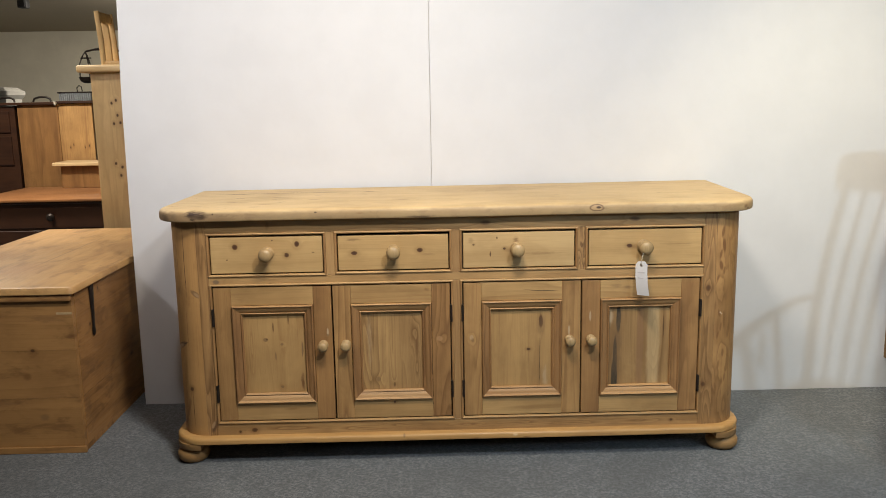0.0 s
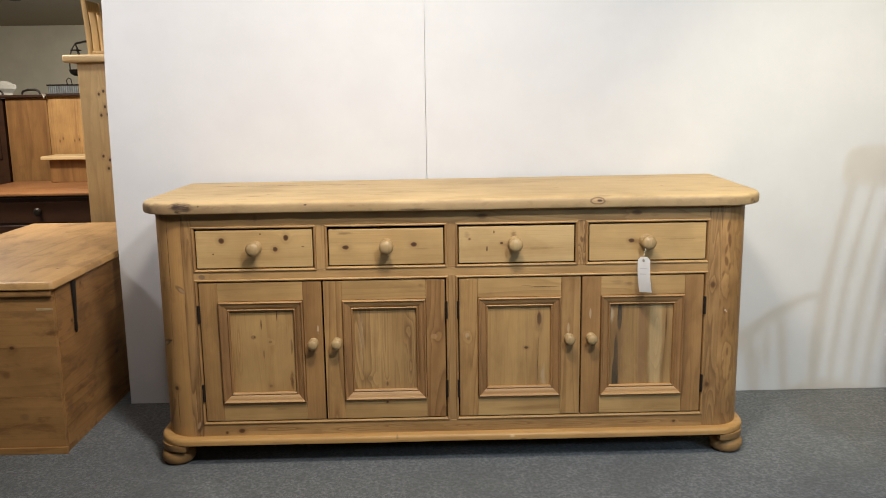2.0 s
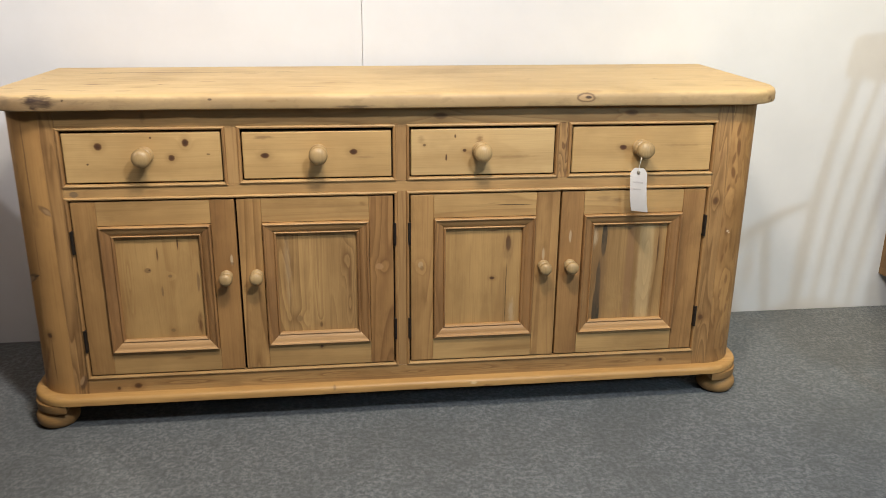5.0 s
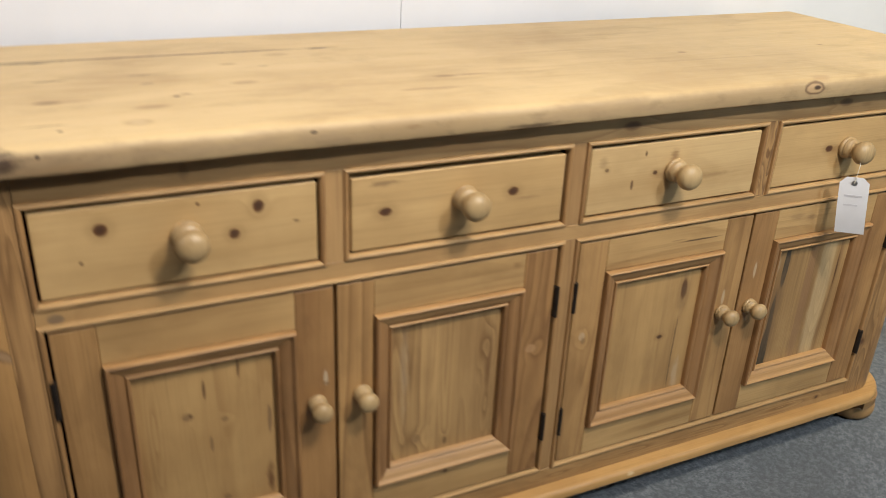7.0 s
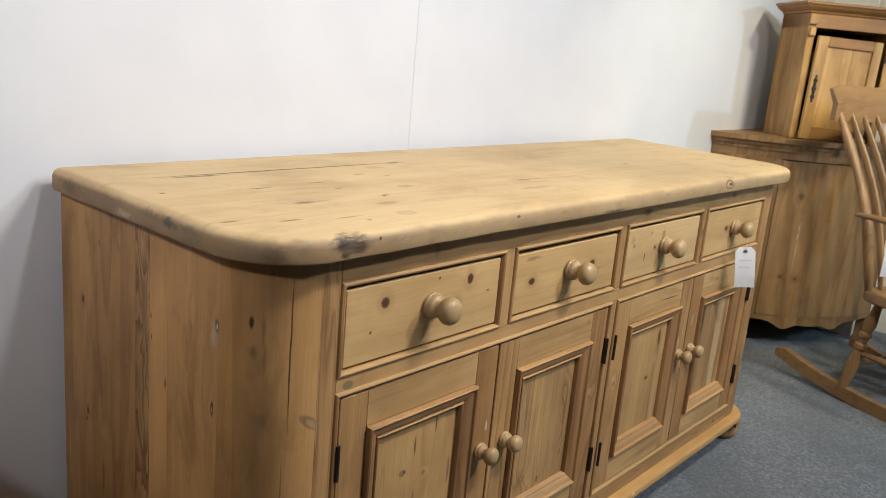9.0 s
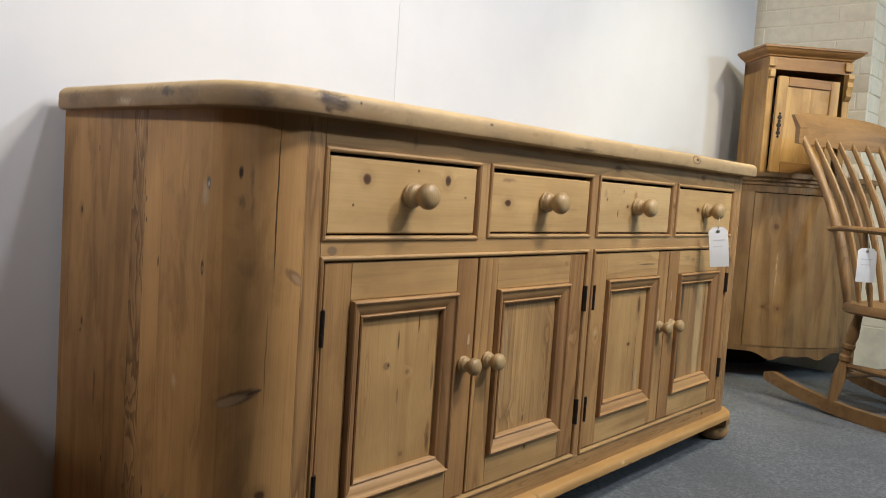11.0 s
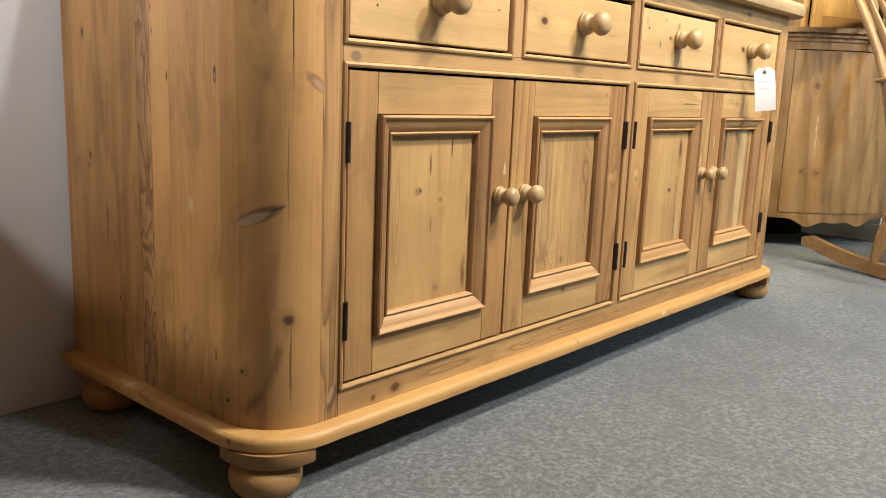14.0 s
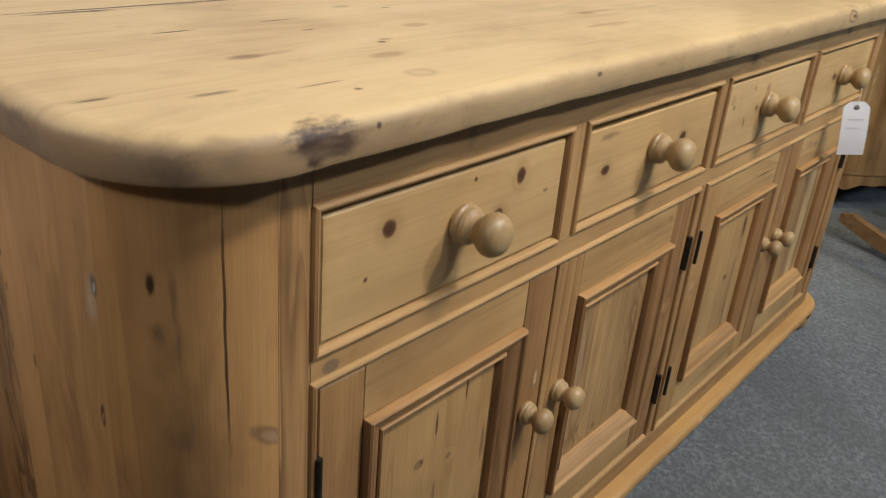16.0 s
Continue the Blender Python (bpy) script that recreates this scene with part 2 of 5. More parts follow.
M_KNOB = pine("turned_pine", "y", (0.47, 0.345, 0.20), (0.33, 0.215, 0.11), 18, 0.35, fine=40, rough=0.45)
# near-black colour stands in for the shade inside and under the pieces
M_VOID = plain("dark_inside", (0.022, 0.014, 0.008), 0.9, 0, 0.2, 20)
M_TAG = plain("white_card", (0.66, 0.655, 0.675), 0.7, 0, 0.02, 40, 0.05)
M_INK = plain("pale_grey_ink", (0.56, 0.55, 0.58), 0.8, 0, 0.05, 80)
M_STEEL = plain("bright_steel", (0.45, 0.45, 0.46), 0.35, 0.9, 0.1, 60)
M_STRING = plain("cotton_string", (0.6, 0.55, 0.45), 0.9, 0, 0.1, 200)


# ---- shaping ----
def thing(name, place=(0, 0, 0), turn=0.0, label="", category="", group=""):
    ob = new(name)
    ob.empty_display_size = 0.1
    ob.matrix_basis = pose(*place, 0, 0, turn)
    return tagged(ob, label, category, group)


def part(name, bm, material, parent=None, label="", smooth=True, angle=35):
    me = bpy.data.meshes.new(name)
    bmesh.ops.recalc_face_normals(bm, faces=bm.faces)
    for e in bm.edges:
        if len(e.link_faces) == 2 and e.calc_face_angle(0) > radians(angle):
            e.smooth = False
    for f in bm.faces:
        f.smooth = smooth
    bm.to_mesh(me)
    bm.free()
    me.materials.append(material)
    ob = new(name, me)
    if parent:
        ob.parent = parent
    if label:
        ob["label"] = label
    return ob


def again(ob, place, parent=None, turn=(0, 0, 0)):
    """One more object on the same mesh."""
    o = new(ob.name.split(".")[0], ob.data)
    o.parent = parent or ob.parent
    o.matrix_basis = pose(*place, *turn)
    if "label" in ob:
        o["label"] = ob["label"]
    return o


def box(x0, x1, y0, y1, z0, z1, bev=0.0015, seg=1, bm=None):
    bm = bm or bmesh.new()
    r = bmesh.ops.create_cube(bm, size=1)
    vs = r["verts"]
    for v in vs:
        v.co = ((x0 + x1) / 2 + v.co.x * (x1 - x0), (y0 + y1) / 2 + v.co.y * (y1 - y0), (z0 + z1) / 2 + v.co.z * (z1 - z0))
    if bev:
        es = list({e for v in vs for e in v.link_edges})
        bmesh.ops.bevel(bm, geom=es, offset=bev, segments=seg, profile=0.5, affect="EDGES")
    return bm


def loft(rings, bm=None, caps=True, closed=True):
    """A skin through rings of equally many points."""
    bm = bm or bmesh.new()
    vs = [[bm.verts.new(p) for p in ring] for ring in rings]
    n = len(vs[0])
    for a, b in zip(vs, vs[1:]):
        for i in range(n if closed else n - 1):
            bm.faces.new((a[i], a[(i + 1) % n], b[(i + 1) % n], b[i]))
    if caps:
        bm.faces.new(vs[0][::-1])
        bm.faces.new(vs[-1])
    return bm


def lathe(profile, n=24, bm=None, m=Matrix()):
    """Turned about z: profile of (radius, height)."""
    rings = [[m @ Vector((r * math.cos(6.2832 * i / n), r * math.sin(6.2832 * i / n), z)) for i in range(n)] for r, z in profile]
    return loft(rings, bm)


def tube(points, radius, n=8, bm=None, flat=1.0):
    """A round bar along points; radius may be a list."""
    pts = [Vector(p) for p in points]
    rs = radius if isinstance(radius, (list, tuple)) else [radius] * len(pts)
    rings, side = [], None
    for i, p in enumerate(pts):
        d = (pts[min(i + 1, len(pts) - 1)] - pts[max(i - 1, 0)]).normalized()
        if side is None:
            side = d.cross(Vector((0, 0, 1)) if abs(d.z) < 0.9 else Vector((1, 0, 0))).normalized()
        side = (side - d * side.dot(d)).normalized()
        up = d.cross(side)
        rings.append([p + rs[i] * (side * math.cos(6.2832 * k / n) + flat * up * math.sin(6.2832 * k / n)) for k in range(n)])
    return loft(rings, bm)


def outline(x0, x1, y0, y1, r, inset=0.0, n=9, front=0):
    """A plan with its two front corners (low y) rounded by r, and points along the front edge between them."""
    x0, x1, y0, y1, r = x0 + inset, x1 - inset, y0 + inset, y1 - inset, max(r - inset, 0.004)
    pts = [(x1, y1), (x0, y1)]
    for i in range(n + 1):
        a = math.pi + i * math.pi / 2 / n
        pts.append((x0 + r + r * math.cos(a), y0 + r + r * math.sin(a)))
    pts += [(x0 + r + (x1 - x0 - 2 * r) * i / (front + 1), y0) for i in range(1, front + 1)]
    for i in range(n + 1):
        a = 1.5 * math.pi + i * math.pi / 2 / n
        pts.append((x1 - r + r * math.cos(a), y0 + r + r * math.sin(a)))
    return pts


def slab(x0, x1, y0, y1, r, layers, front=0):
    return loft([[(x, y, z) for x, y in outline(x0, x1, y0, y1, r, inset, 9, front)] for inset, z in layers])


def worn(bm, depth, seed):
    """A long board's edges gone uneven with age: slow waves and small dents."""
    rng = random.Random(seed)
    dents = [(rng.uniform(-1, 1), rng.uniform(0.008, 0.03), rng.uniform(0.5, 2.2)) for _ in range(16)]
    for v in bm.verts:
        x, z = v.co.x, v.co.z * 30
        wave = math.sin(5.1 * x + seed + z) + 0.6 * math.sin(13.7 * x + 2 * seed - z) + 0.35 * math.sin(37 * x + z)
        dent = sum(d * math.exp(-((x - c) / w) ** 2) for c, w, d in dents)
        if v.co.y < 0.05:
            v.co.y += depth * (0.6 * wave + dent)
        v.co.z += depth * 0.5 * math.sin(7.3 * x + 1.7 * seed)
    return bm


def mitred(x0, x1, z0, z1, profile, side):
    """One side of a mitred frame in the xz plane: profile of (inward, y)."""
    ends = {"top": ((x0, z1, 1, -1), (x1, z1, -1, -1)), "bottom": ((x0, z0, 1, 1), (x1, z0, -1, 1)),
            "left": ((x0, z0, 1, 1), (x0, z1, 1, -1)), "right": ((x1, z0, -1, 1), (x1, z1, -1, -1))}[side]
    return loft([[(x + dx * u, y, z + dz * u) for u, y in profile] for x, z, dx, dz in ends])


def structure(name, bm, material, label):
    return tagged(part(name, bm, material), label, name.split("_")[0], kind="structure")


# ---- the room ----
WALL_Y, WALL_X, CEIL = 0.70, 2.60, 2.5
structure("floor", box(-8, 6.2, -6.2, 11.2, -0.1, 0, 0), M_CARPET, "mottled grey-blue short-pile carpet floor")
structure("ceiling", box(-8, 6.2, -6.2, 11.2, CEIL, CEIL + 0.1, 0), M_CEIL, "dull grey painted ceiling")
structure("wall_far", box(-8, 6.2, 11, 11.2, 0, CEIL, 0), M_FARWALL, "grey-white painted far wall")
# left, rear and east walls are added out of view to limit bounced light
structure("wall_left", box(-8, -7.8, -6, 11, 0, CEIL, 0), M_DULL, "unseen dark wall that closes the room")
structure("wall_rear", box(-7.8, 6, -6.2, -6, 0, CEIL, 0), M_DULL, "unseen dark wall that closes the room")
structure("wall_east", box(6, 6.2, -6, 11, 0, CEIL, 0), M_DULL, "unseen dark wall that closes the room")
structure("wall_back", box(-1.2, WALL_X, WALL_Y, WALL_Y + 0.12, 0, CEIL, 0), M_CREAM, "cream painted wall behind the white panels")
PIER = structure("wall_pier", box(WALL_X + 0.003, 3.0, 0.066, WALL_Y + 0.12, 0, CEIL, 0), M_MORTAR, "cream painted brick pier")
RECESS = structure("wall_recess", box(2.833, 3.0, -1.3, 0.066, 0, CEIL, 0), M_MORTAR, "cream painted brick wall")

structure("panel_wall_1", loft([[(x0, 0.622, z), (-0.0807, 0.622, z), (-0.0807, 0.64, z), (x0, 0.64, z)] for x0, z in ((-1.345, 0), (-1.345, 0.8), (-1.340, 1.3), (-1.321, 1.9), (-1.30, 2.44))]), M_PANEL, "white painted display panel")
structure("panel_wall_2", box(-0.0794, 2.56, 0.622, 0.64, 0, 2.44, 0.001), M_PANEL, "white painted display panel")

# ---- the sideboard ----
SB = thing("sideboard", label="long stripped pine sideboard with four drawers and four panelled doors", category="sideboard")


def knot(x, z, along, across, amount=0.85, y=0.0, colour=KNOT, soft=0.4, axis="x"):
    along, across = along * 1.12, across * 1.12
    r = {"x": (along, 0.05, across), "z": (across, 0.05, along)}[axis]
    return (x, y, z, *r, colour, soft, amount)


# top board
TOPMARKS = [
    (-0.63, 0.437, 0.928, 0.40, 0.0055, 0.012, (0.10, 0.055, 0.026), 0.4, 0.95), (-0.33, 0.436, 0.928, 0.03, 0.008, 0.012, BLACK, 0.6, 0.9), (-0.84, 0.425, 0.928, 0.10, 0.008, 0.012, BLACK, 0.8, 0.8),
    (-0.70, 0.432, 0.928, 0.08, 0.009, 0.012, (0.27, 0.165, 0.075), 0.9, 0.7),
    (-0.888, -0.037, 0.911, 0.046, 0.04, 0.020, (0.06, 0.033, 0.018), 0.75, 1.0), (-0.905, -0.036, 0.914, 0.020, 0.03, 0.010, BLACK, 0.75, 1.0), (-0.868, -0.037, 0.906, 0.022, 0.03, 0.013, BLACK, 0.75, 1.0), (-0.90, -0.037, 0.898, 0.014, 0.03, 0.007, BLACK, 0.75, 0.95),
    (-0.83, -0.037, 0.915, 0.004, 0.02, 0.004, BLACK, 0.6, 0.9), (-0.965, -0.03, 0.908, 0.02, 0.03, 0.014, (0.2, 0.135, 0.075), 0.8, 0.8),
    (-0.80, -0.037, 0.897, 0.08, 0.03, 0.012, (0.27, 0.165, 0.075), 0.9, 0.7),
    (0.480, -0.03, 0.911, 0.030, 0.03, 0.0145, (0.11, 0.055, 0.025), 0.25, 0.85), (0.480, -0.03, 0.911, 0.024, 0.03, 0.0105, (0.42, 0.27, 0.13), 0.3, 0.95), (0.487, -0.03, 0.912, 0.013, 0.03, 0.006, BLACK, 0.6, 0.95),
    (0.506, -0.02, 0.925, 0.03, 0.02, 0.012, (0.35, 0.22, 0.11), 0.6, 0.5),
    (-0.791, 0.165, 0.928, 0.06, 0.008, 0.02, (0.27, 0.165, 0.075), 0.8, 0.55), (-0.675, 0.105, 0.928, 0.035, 0.014, 0.02, (0.27, 0.165, 0.075), 0.6, 0.6),
    (-0.228, 0.093, 0.928, 0.05, 0.012, 0.02, (0.27, 0.165, 0.075), 0.8, 0.5), (-0.138, 0.168, 0.928, 0.05, 0.008, 0.02, (0.27, 0.165, 0.075), 0.8, 0.65),
    (0.383, 0.228, 0.928, 0.014, 0.008, 0.02, KNOT, 0.8, 0.7), (0.762, 0.217, 0.928, 0.012, 0.008, 0.02, KNOT, 0.8, 0.6),
    (-0.619, 0.163, 0.928, 0.012, 0.008, 0.02, KNOT, 0.8, 0.5), (-0.66, 0.30, 0.928, 0.045, 0.005, 0.02, BLACK, 0.8, 0.6),
    (-0.52, 0.21, 0.928, 0.03, 0.014, 0.02, (0.27, 0.165, 0.075), 0.55, 0.55), (-0.42, 0.40, 0.928, 0.03, 0.02, 0.02, (0.27, 0.165, 0.075), 0.6, 0.35),
    (-0.915, 0.07, 0.928, 0.03, 0.006, 0.02, BLACK, 0.8, 0.7), (-0.80, 0.02, 0.928, 0.006, 0.006, 0.02, BLACK, 0.7, 0.8),
    (-1.040, 0.25, 0.905, 0.03, 0.05, 0.018, BLACK, 0.9, 0.75), (-1.040, 0.13, 0.905, 0.03, 0.04, 0.018, (0.09, 0.065, 0.045), 0.8, 0.8),
    (-1.040, 0.40, 0.9, 0.03, 0.07, 0.016, (0.27, 0.165, 0.075), 0.9, 0.7), (-1.040, 0.52, 0.905, 0.04, 0.05, 0.02, BLACK, 0.9, 0.6),
    (-1.0, 0.0, 0.902, 0.025, 0.03, 0.016, BLACK, 0.8, 0.7), (-0.95, -0.04, 0.9, 0.05, 0.03, 0.02, (0.27, 0.165, 0.075), 0.9, 0.6),
    (-1.03, 0.30, 0.9, 0.03, 0.35, 0.02, (0.27, 0.165, 0.075), 0.9, 0.55), (0.93, -0.03, 0.905, 0.03, 0.03, 0.012, (0.27, 0.165, 0.075), 0.8, 0.6),
    (-1.0, 0.10, 0.93, 0.022, 0.004, 0.02, BLACK, 0.7, 0.8), (-0.98, 0.312, 0.93, 0.007, 0.005, 0.02, BLACK, 0.6, 0.8), (-0.807, 0.291, 0.93, 0.035, 0.0035, 0.02, BLACK, 0.6, 0.8),
    (-0.811, 0.164, 0.93, 0.028, 0.012, 0.02, (0.17, 0.095, 0.04), 0.7, 0.75), (-0.665, 0.241, 0.93, 0.014, 0.003, 0.02, BLACK, 0.6, 0.7), (-0.634, 0.154, 0.93, 0.007, 0.005, 0.02, KNOT, 0.6, 0.85),
    (-0.702, 0.034, 0.93, 0.026, 0.018, 0.02, (0.27, 0.165, 0.075), 0.5, 0.4), (-0.702, 0.034, 0.93, 0.016, 0.011, 0.02, (0.52, 0.37, 0.2), 0.7, 0.7), (-0.816, 0.049, 0.93, 0.038, 0.003, 0.02, (0.12, 0.066, 0.03), 0.6, 0.75),
    (-0.465, 0.315, 0.93, 0.012, 0.003, 0.02, BLACK, 0.6, 0.7), (-0.519, 0.344, 0.93, 0.022, 0.010, 0.02, (0.27, 0.165, 0.075), 0.7, 0.6), (-0.185, 0.167, 0.93, 0.03, 0.010, 0.02, (0.2, 0.115, 0.05), 0.7, 0.7),
    (-0.272, 0.096, 0.93, 0.045, 0.007, 0.02, (0.27, 0.165, 0.075), 0.8, 0.6), (0.964, 0.153, 0.93, 0.04, 0.004, 0.02, (0.2, 0.09, 0.035), 0.7, 0.8), (0.93, 0.05, 0.93, 0.05, 0.005, 0.02, (0.25, 0.13, 0.055), 0.8, 0.6),
    (1.0, 0.0, 0.905, 0.016, 0.03, 0.011, (0.16, 0.08, 0.035), 0.7, 0.85), (1.012, 0.01, 0.897, 0.008, 0.03, 0.008, BLACK, 0.7, 0.85), (0.1, 0.30, 0.93, 0.25, 0.002, 0.02, (0.3, 0.19, 0.09), 0.7, 0.5),
    (-0.48, -0.037, 0.915, 0.007, 0.02, 0.004, BLACK, 0.6, 0.85), (0.45, 0.16, 0.93, 0.3, 0.0025, 0.02, (0.3, 0.19, 0.09), 0.7, 0.45), (-0.56, -0.037, 0.906, 0.05, 0.03, 0.012, (0.34, 0.23, 0.12), 0.9, 0.7), (-0.70, -0.037, 0.91, 0.04, 0.03, 0.010, (0.3, 0.2, 0.1), 0.9, 0.6),
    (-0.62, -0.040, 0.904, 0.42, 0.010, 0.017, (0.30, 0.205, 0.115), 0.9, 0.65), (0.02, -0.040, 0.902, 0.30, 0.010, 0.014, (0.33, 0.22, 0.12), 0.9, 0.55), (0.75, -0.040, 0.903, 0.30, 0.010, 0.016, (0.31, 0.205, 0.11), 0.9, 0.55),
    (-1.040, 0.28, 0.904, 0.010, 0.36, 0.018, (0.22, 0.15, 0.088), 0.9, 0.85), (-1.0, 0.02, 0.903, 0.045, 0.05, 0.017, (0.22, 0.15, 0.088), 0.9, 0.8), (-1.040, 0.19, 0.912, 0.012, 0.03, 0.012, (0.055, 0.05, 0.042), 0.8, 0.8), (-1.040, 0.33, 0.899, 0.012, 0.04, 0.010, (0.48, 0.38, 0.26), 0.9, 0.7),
    (-0.33, -0.037, 0.91, 0.02, 0.03, 0.006, (0.27, 0.165, 0.075), 0.8, 0.7), (-0.12, -0.037, 0.893, 0.09, 0.02, 0.006, BLACK, 0.9, 0.7),
]
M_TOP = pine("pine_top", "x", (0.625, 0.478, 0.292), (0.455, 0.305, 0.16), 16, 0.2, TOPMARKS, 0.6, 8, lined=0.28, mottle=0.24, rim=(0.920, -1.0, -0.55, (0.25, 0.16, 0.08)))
edge = [(0.008, 0.888), (0.002, 0.8905), (0.0, 0.896), (0.0, 0.911)] + [(0.017 - 0.017 * math.cos(a), 0.911 + 0.017 * math.sin(a)) for a in (0.3, 0.6, 0.9, 1.2, 1.5708)]
bm = worn(slab(-1.047, 1.056, -0.037, 0.592, 0.13, edge, 90), 0.0011, 3)
for v in bm.verts:
    back = max(0.0, (v.co.y + 0.037) / 0.63)
    if v.co.z > 0.9:
        v.co.z += back * (0.005 + 0.005 * min(1.0, max(0.0, (v.co.x + 1.0) / 1.6)))
    if abs(v.co.x) > 0.88:
        v.co.x += 0.017 * back
    if v.co.y > 0.5 and v.co.x > 0:
        v.co.y += 0.012
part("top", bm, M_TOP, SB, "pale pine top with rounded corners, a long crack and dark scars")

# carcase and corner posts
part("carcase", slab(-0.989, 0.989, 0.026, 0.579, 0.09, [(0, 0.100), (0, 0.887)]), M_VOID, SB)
OUTW = (-0.75, -0.66, 0)
POSTMARKS = [knot(0.925, 0.66, 0.010, 0.009, 0.75, colour=(0.13, 0.06, 0.025)), knot(0.915, 0.44, 0.009, 0.007, 0.7, colour=(0.14, 0.065, 0.028)), knot(0.912, 0.20, 0.009, 0.009, 0.7, colour=(0.14, 0.065, 0.028)),
             
    (-0.951, 0.012, 0.745, 0.0016, 0.05, 0.15, BLACK, 0.5, 0.9), (-0.957, 0.014, 0.50, 0.0012, 0.05, 0.10, BLACK, 0.6, 0.55),
    (-0.953, 0.012, 0.205, 0.0022, 0.05, 0.085, BLACK, 0.7, 0.75),
    (-0.988, 0.045, 0.4355, 0.046, 0.0125, 0.05, (0.085, 0.045, 0.022), 0.4, 0.9, ((0.043, -0.064, 0.031), OUTW)),
    (-0.993, 0.052, 0.4305, 0.036, 0.0095, 0.05, (0.31, 0.205, 0.115), 0.55, 0.9, ((0.043, -0.064, 0.031), OUTW)),
    (-0.970, 0.022, 0.447, 0.015, 0.003, 0.05, BLACK, 0.5, 0.8, ((0.043, -0.064, 0.031), OUTW)),
    (-0.983, 0.034, 0.642, 0.011, 0.05, 0.022, (0.15, 0.085, 0.04), 0.9, 0.5), (-0.986, 0.037, 0.56, 0.008, 0.05, 0.06, (0.19, 0.10, 0.042), 0.9, 0.12),
    (-0.917, 0.0, 0.629, 0.026, 0.0105, 0.05, (0.13, 0.07, 0.035), 0.45, 0.7, ((0.033, 0, -0.027), (0, -1, 0))),
    (-0.912, 0.0, 0.625, 0.019, 0.0068, 0.05, (0.36, 0.225, 0.12), 0.6, 0.8, ((0.033, 0, -0.027), (0, -1, 0))),
    (-0.956, 0.014, 0.279, 0.010, 0.03, 0.011, KNOT, 0.6, 0.8),
    (-0.971, 0.024, 0.215, 0.062, 0.0105, 0.04, (0.19, 0.083, 0.030), 0.85, 0.75, ((-0.028, 0.023, -0.11), OUTW)),
    (-0.992, 0.050, 0.150, 0.036, 0.013, 0.04, (0.19, 0.085, 0.031), 0.85, 0.75, ((-0.020, 0.028, -0.04), OUTW)),
    (-1.003, 0.066, 0.197, 0.005, 0.005, 0.005, KNOT, 0.6, 0.8), (-1.009, 0.093, 0.145, 0.006, 0.006, 0.006, BLACK, 0.6, 0.9),
    (-0.994, 0.049, 0.790, 0.004, 0.005, 0.014, BLACK, 0.6, 1.0), (-0.982, 0.034, 0.78, 0.003, 0.02, 0.035, (0.13, 0.075, 0.038), 0.9, 0.6), (-0.981, 0.034, 0.735, 0.003, 0.02, 0.03, (0.14, 0.08, 0.04), 0.9, 0.5),
    (-0.992, 0.047, 0.745, 0.005, 0.02, 0.014, (0.12, 0.07, 0.035), 0.8, 0.75),
    (0.93, 0.0, 0.80, 0.01, 0.03, 0.05, (0.22, 0.10, 0.04), 0.8, 0.6), (0.92, 0.0, 0.51, 0.012, 0.03, 0.03, GREY, 0.8, 0.5),
]
STRIPMARKS = [
    (-0.881, 0.0, 0.140, 0.030, 0.011, 0.05, (0.10, 0.052, 0.025), 0.5, 0.85, ((0.012, 0, 0.034), (0, -1, 0))), (-0.884, 0.0, 0.146, 0.019, 0.006, 0.05, (0.40, 0.25, 0.13), 0.5, 0.8, ((0.012, 0, 0.034), (0, -1, 0))),
    (0.888, 0.0, 0.613, 0.012, 0.03, 0.014, KNOT, 0.4, 0.6), (0.882, 0.0, 0.258, 0.010, 0.03, 0.012, KNOT, 0.5, 0.6),
    (0.89, 0.0, 0.74, 0.006, 0.03, 0.035, (0.22, 0.10, 0.04), 0.8, 0.6),
]
M_POST = pine("pine_post", "z", (0.485, 0.285, 0.124), (0.225, 0.110, 0.042), 20, 0.4, POSTMARKS, 0.5, 10, mottle=0.3, lined=0.4, wear=0.14)
FLAME = (0.145, 0.062, 0.022)
POSTRMARKS = [(x, 0.0, z, rx, 0.08, rz, FLAME, 0.55, amount, ((lean, 0, 1), (0, -1, 0))) for x, z, rz, rx, lean, amount in (
    (0.934, 0.815, 0.007, 0.028, 0.15, 0.8), (0.940, 0.765, 0.008, 0.034, -0.1, 0.85), (0.929, 0.735, 0.006, 0.025, 0.2, 0.75), (0.931, 0.695, 0.009, 0.024, -0.2, 0.85), (0.944, 0.675, 0.006, 0.020, 0.1, 0.7),
    (0.922, 0.650, 0.006, 0.014, 0.3, 0.6), (0.915, 0.548, 0.005, 0.022, 0.1, 0.55), (0.930, 0.520, 0.006, 0.018, -0.2, 0.65), (0.938, 0.470, 0.005, 0.022, 0.1, 0.6), (0.928, 0.440, 0.005, 0.02, 0.2, 0.6),
    (0.951, 0.372, 0.006, 0.02, 0.0, 0.65), (0.935, 0.33, 0.005, 0.024, 0.2, 0.5), (0.962, 0.28, 0.006, 0.022, 0.1, 0.6), (0.926, 0.25, 0.005, 0.018, -0.1, 0.5))]
POSTRMARKS = [(x, y, z, rx, rz, ry, c, soft, a, axes) for x, y, z, rx, ry, rz, c, soft, a, axes in POSTRMARKS]
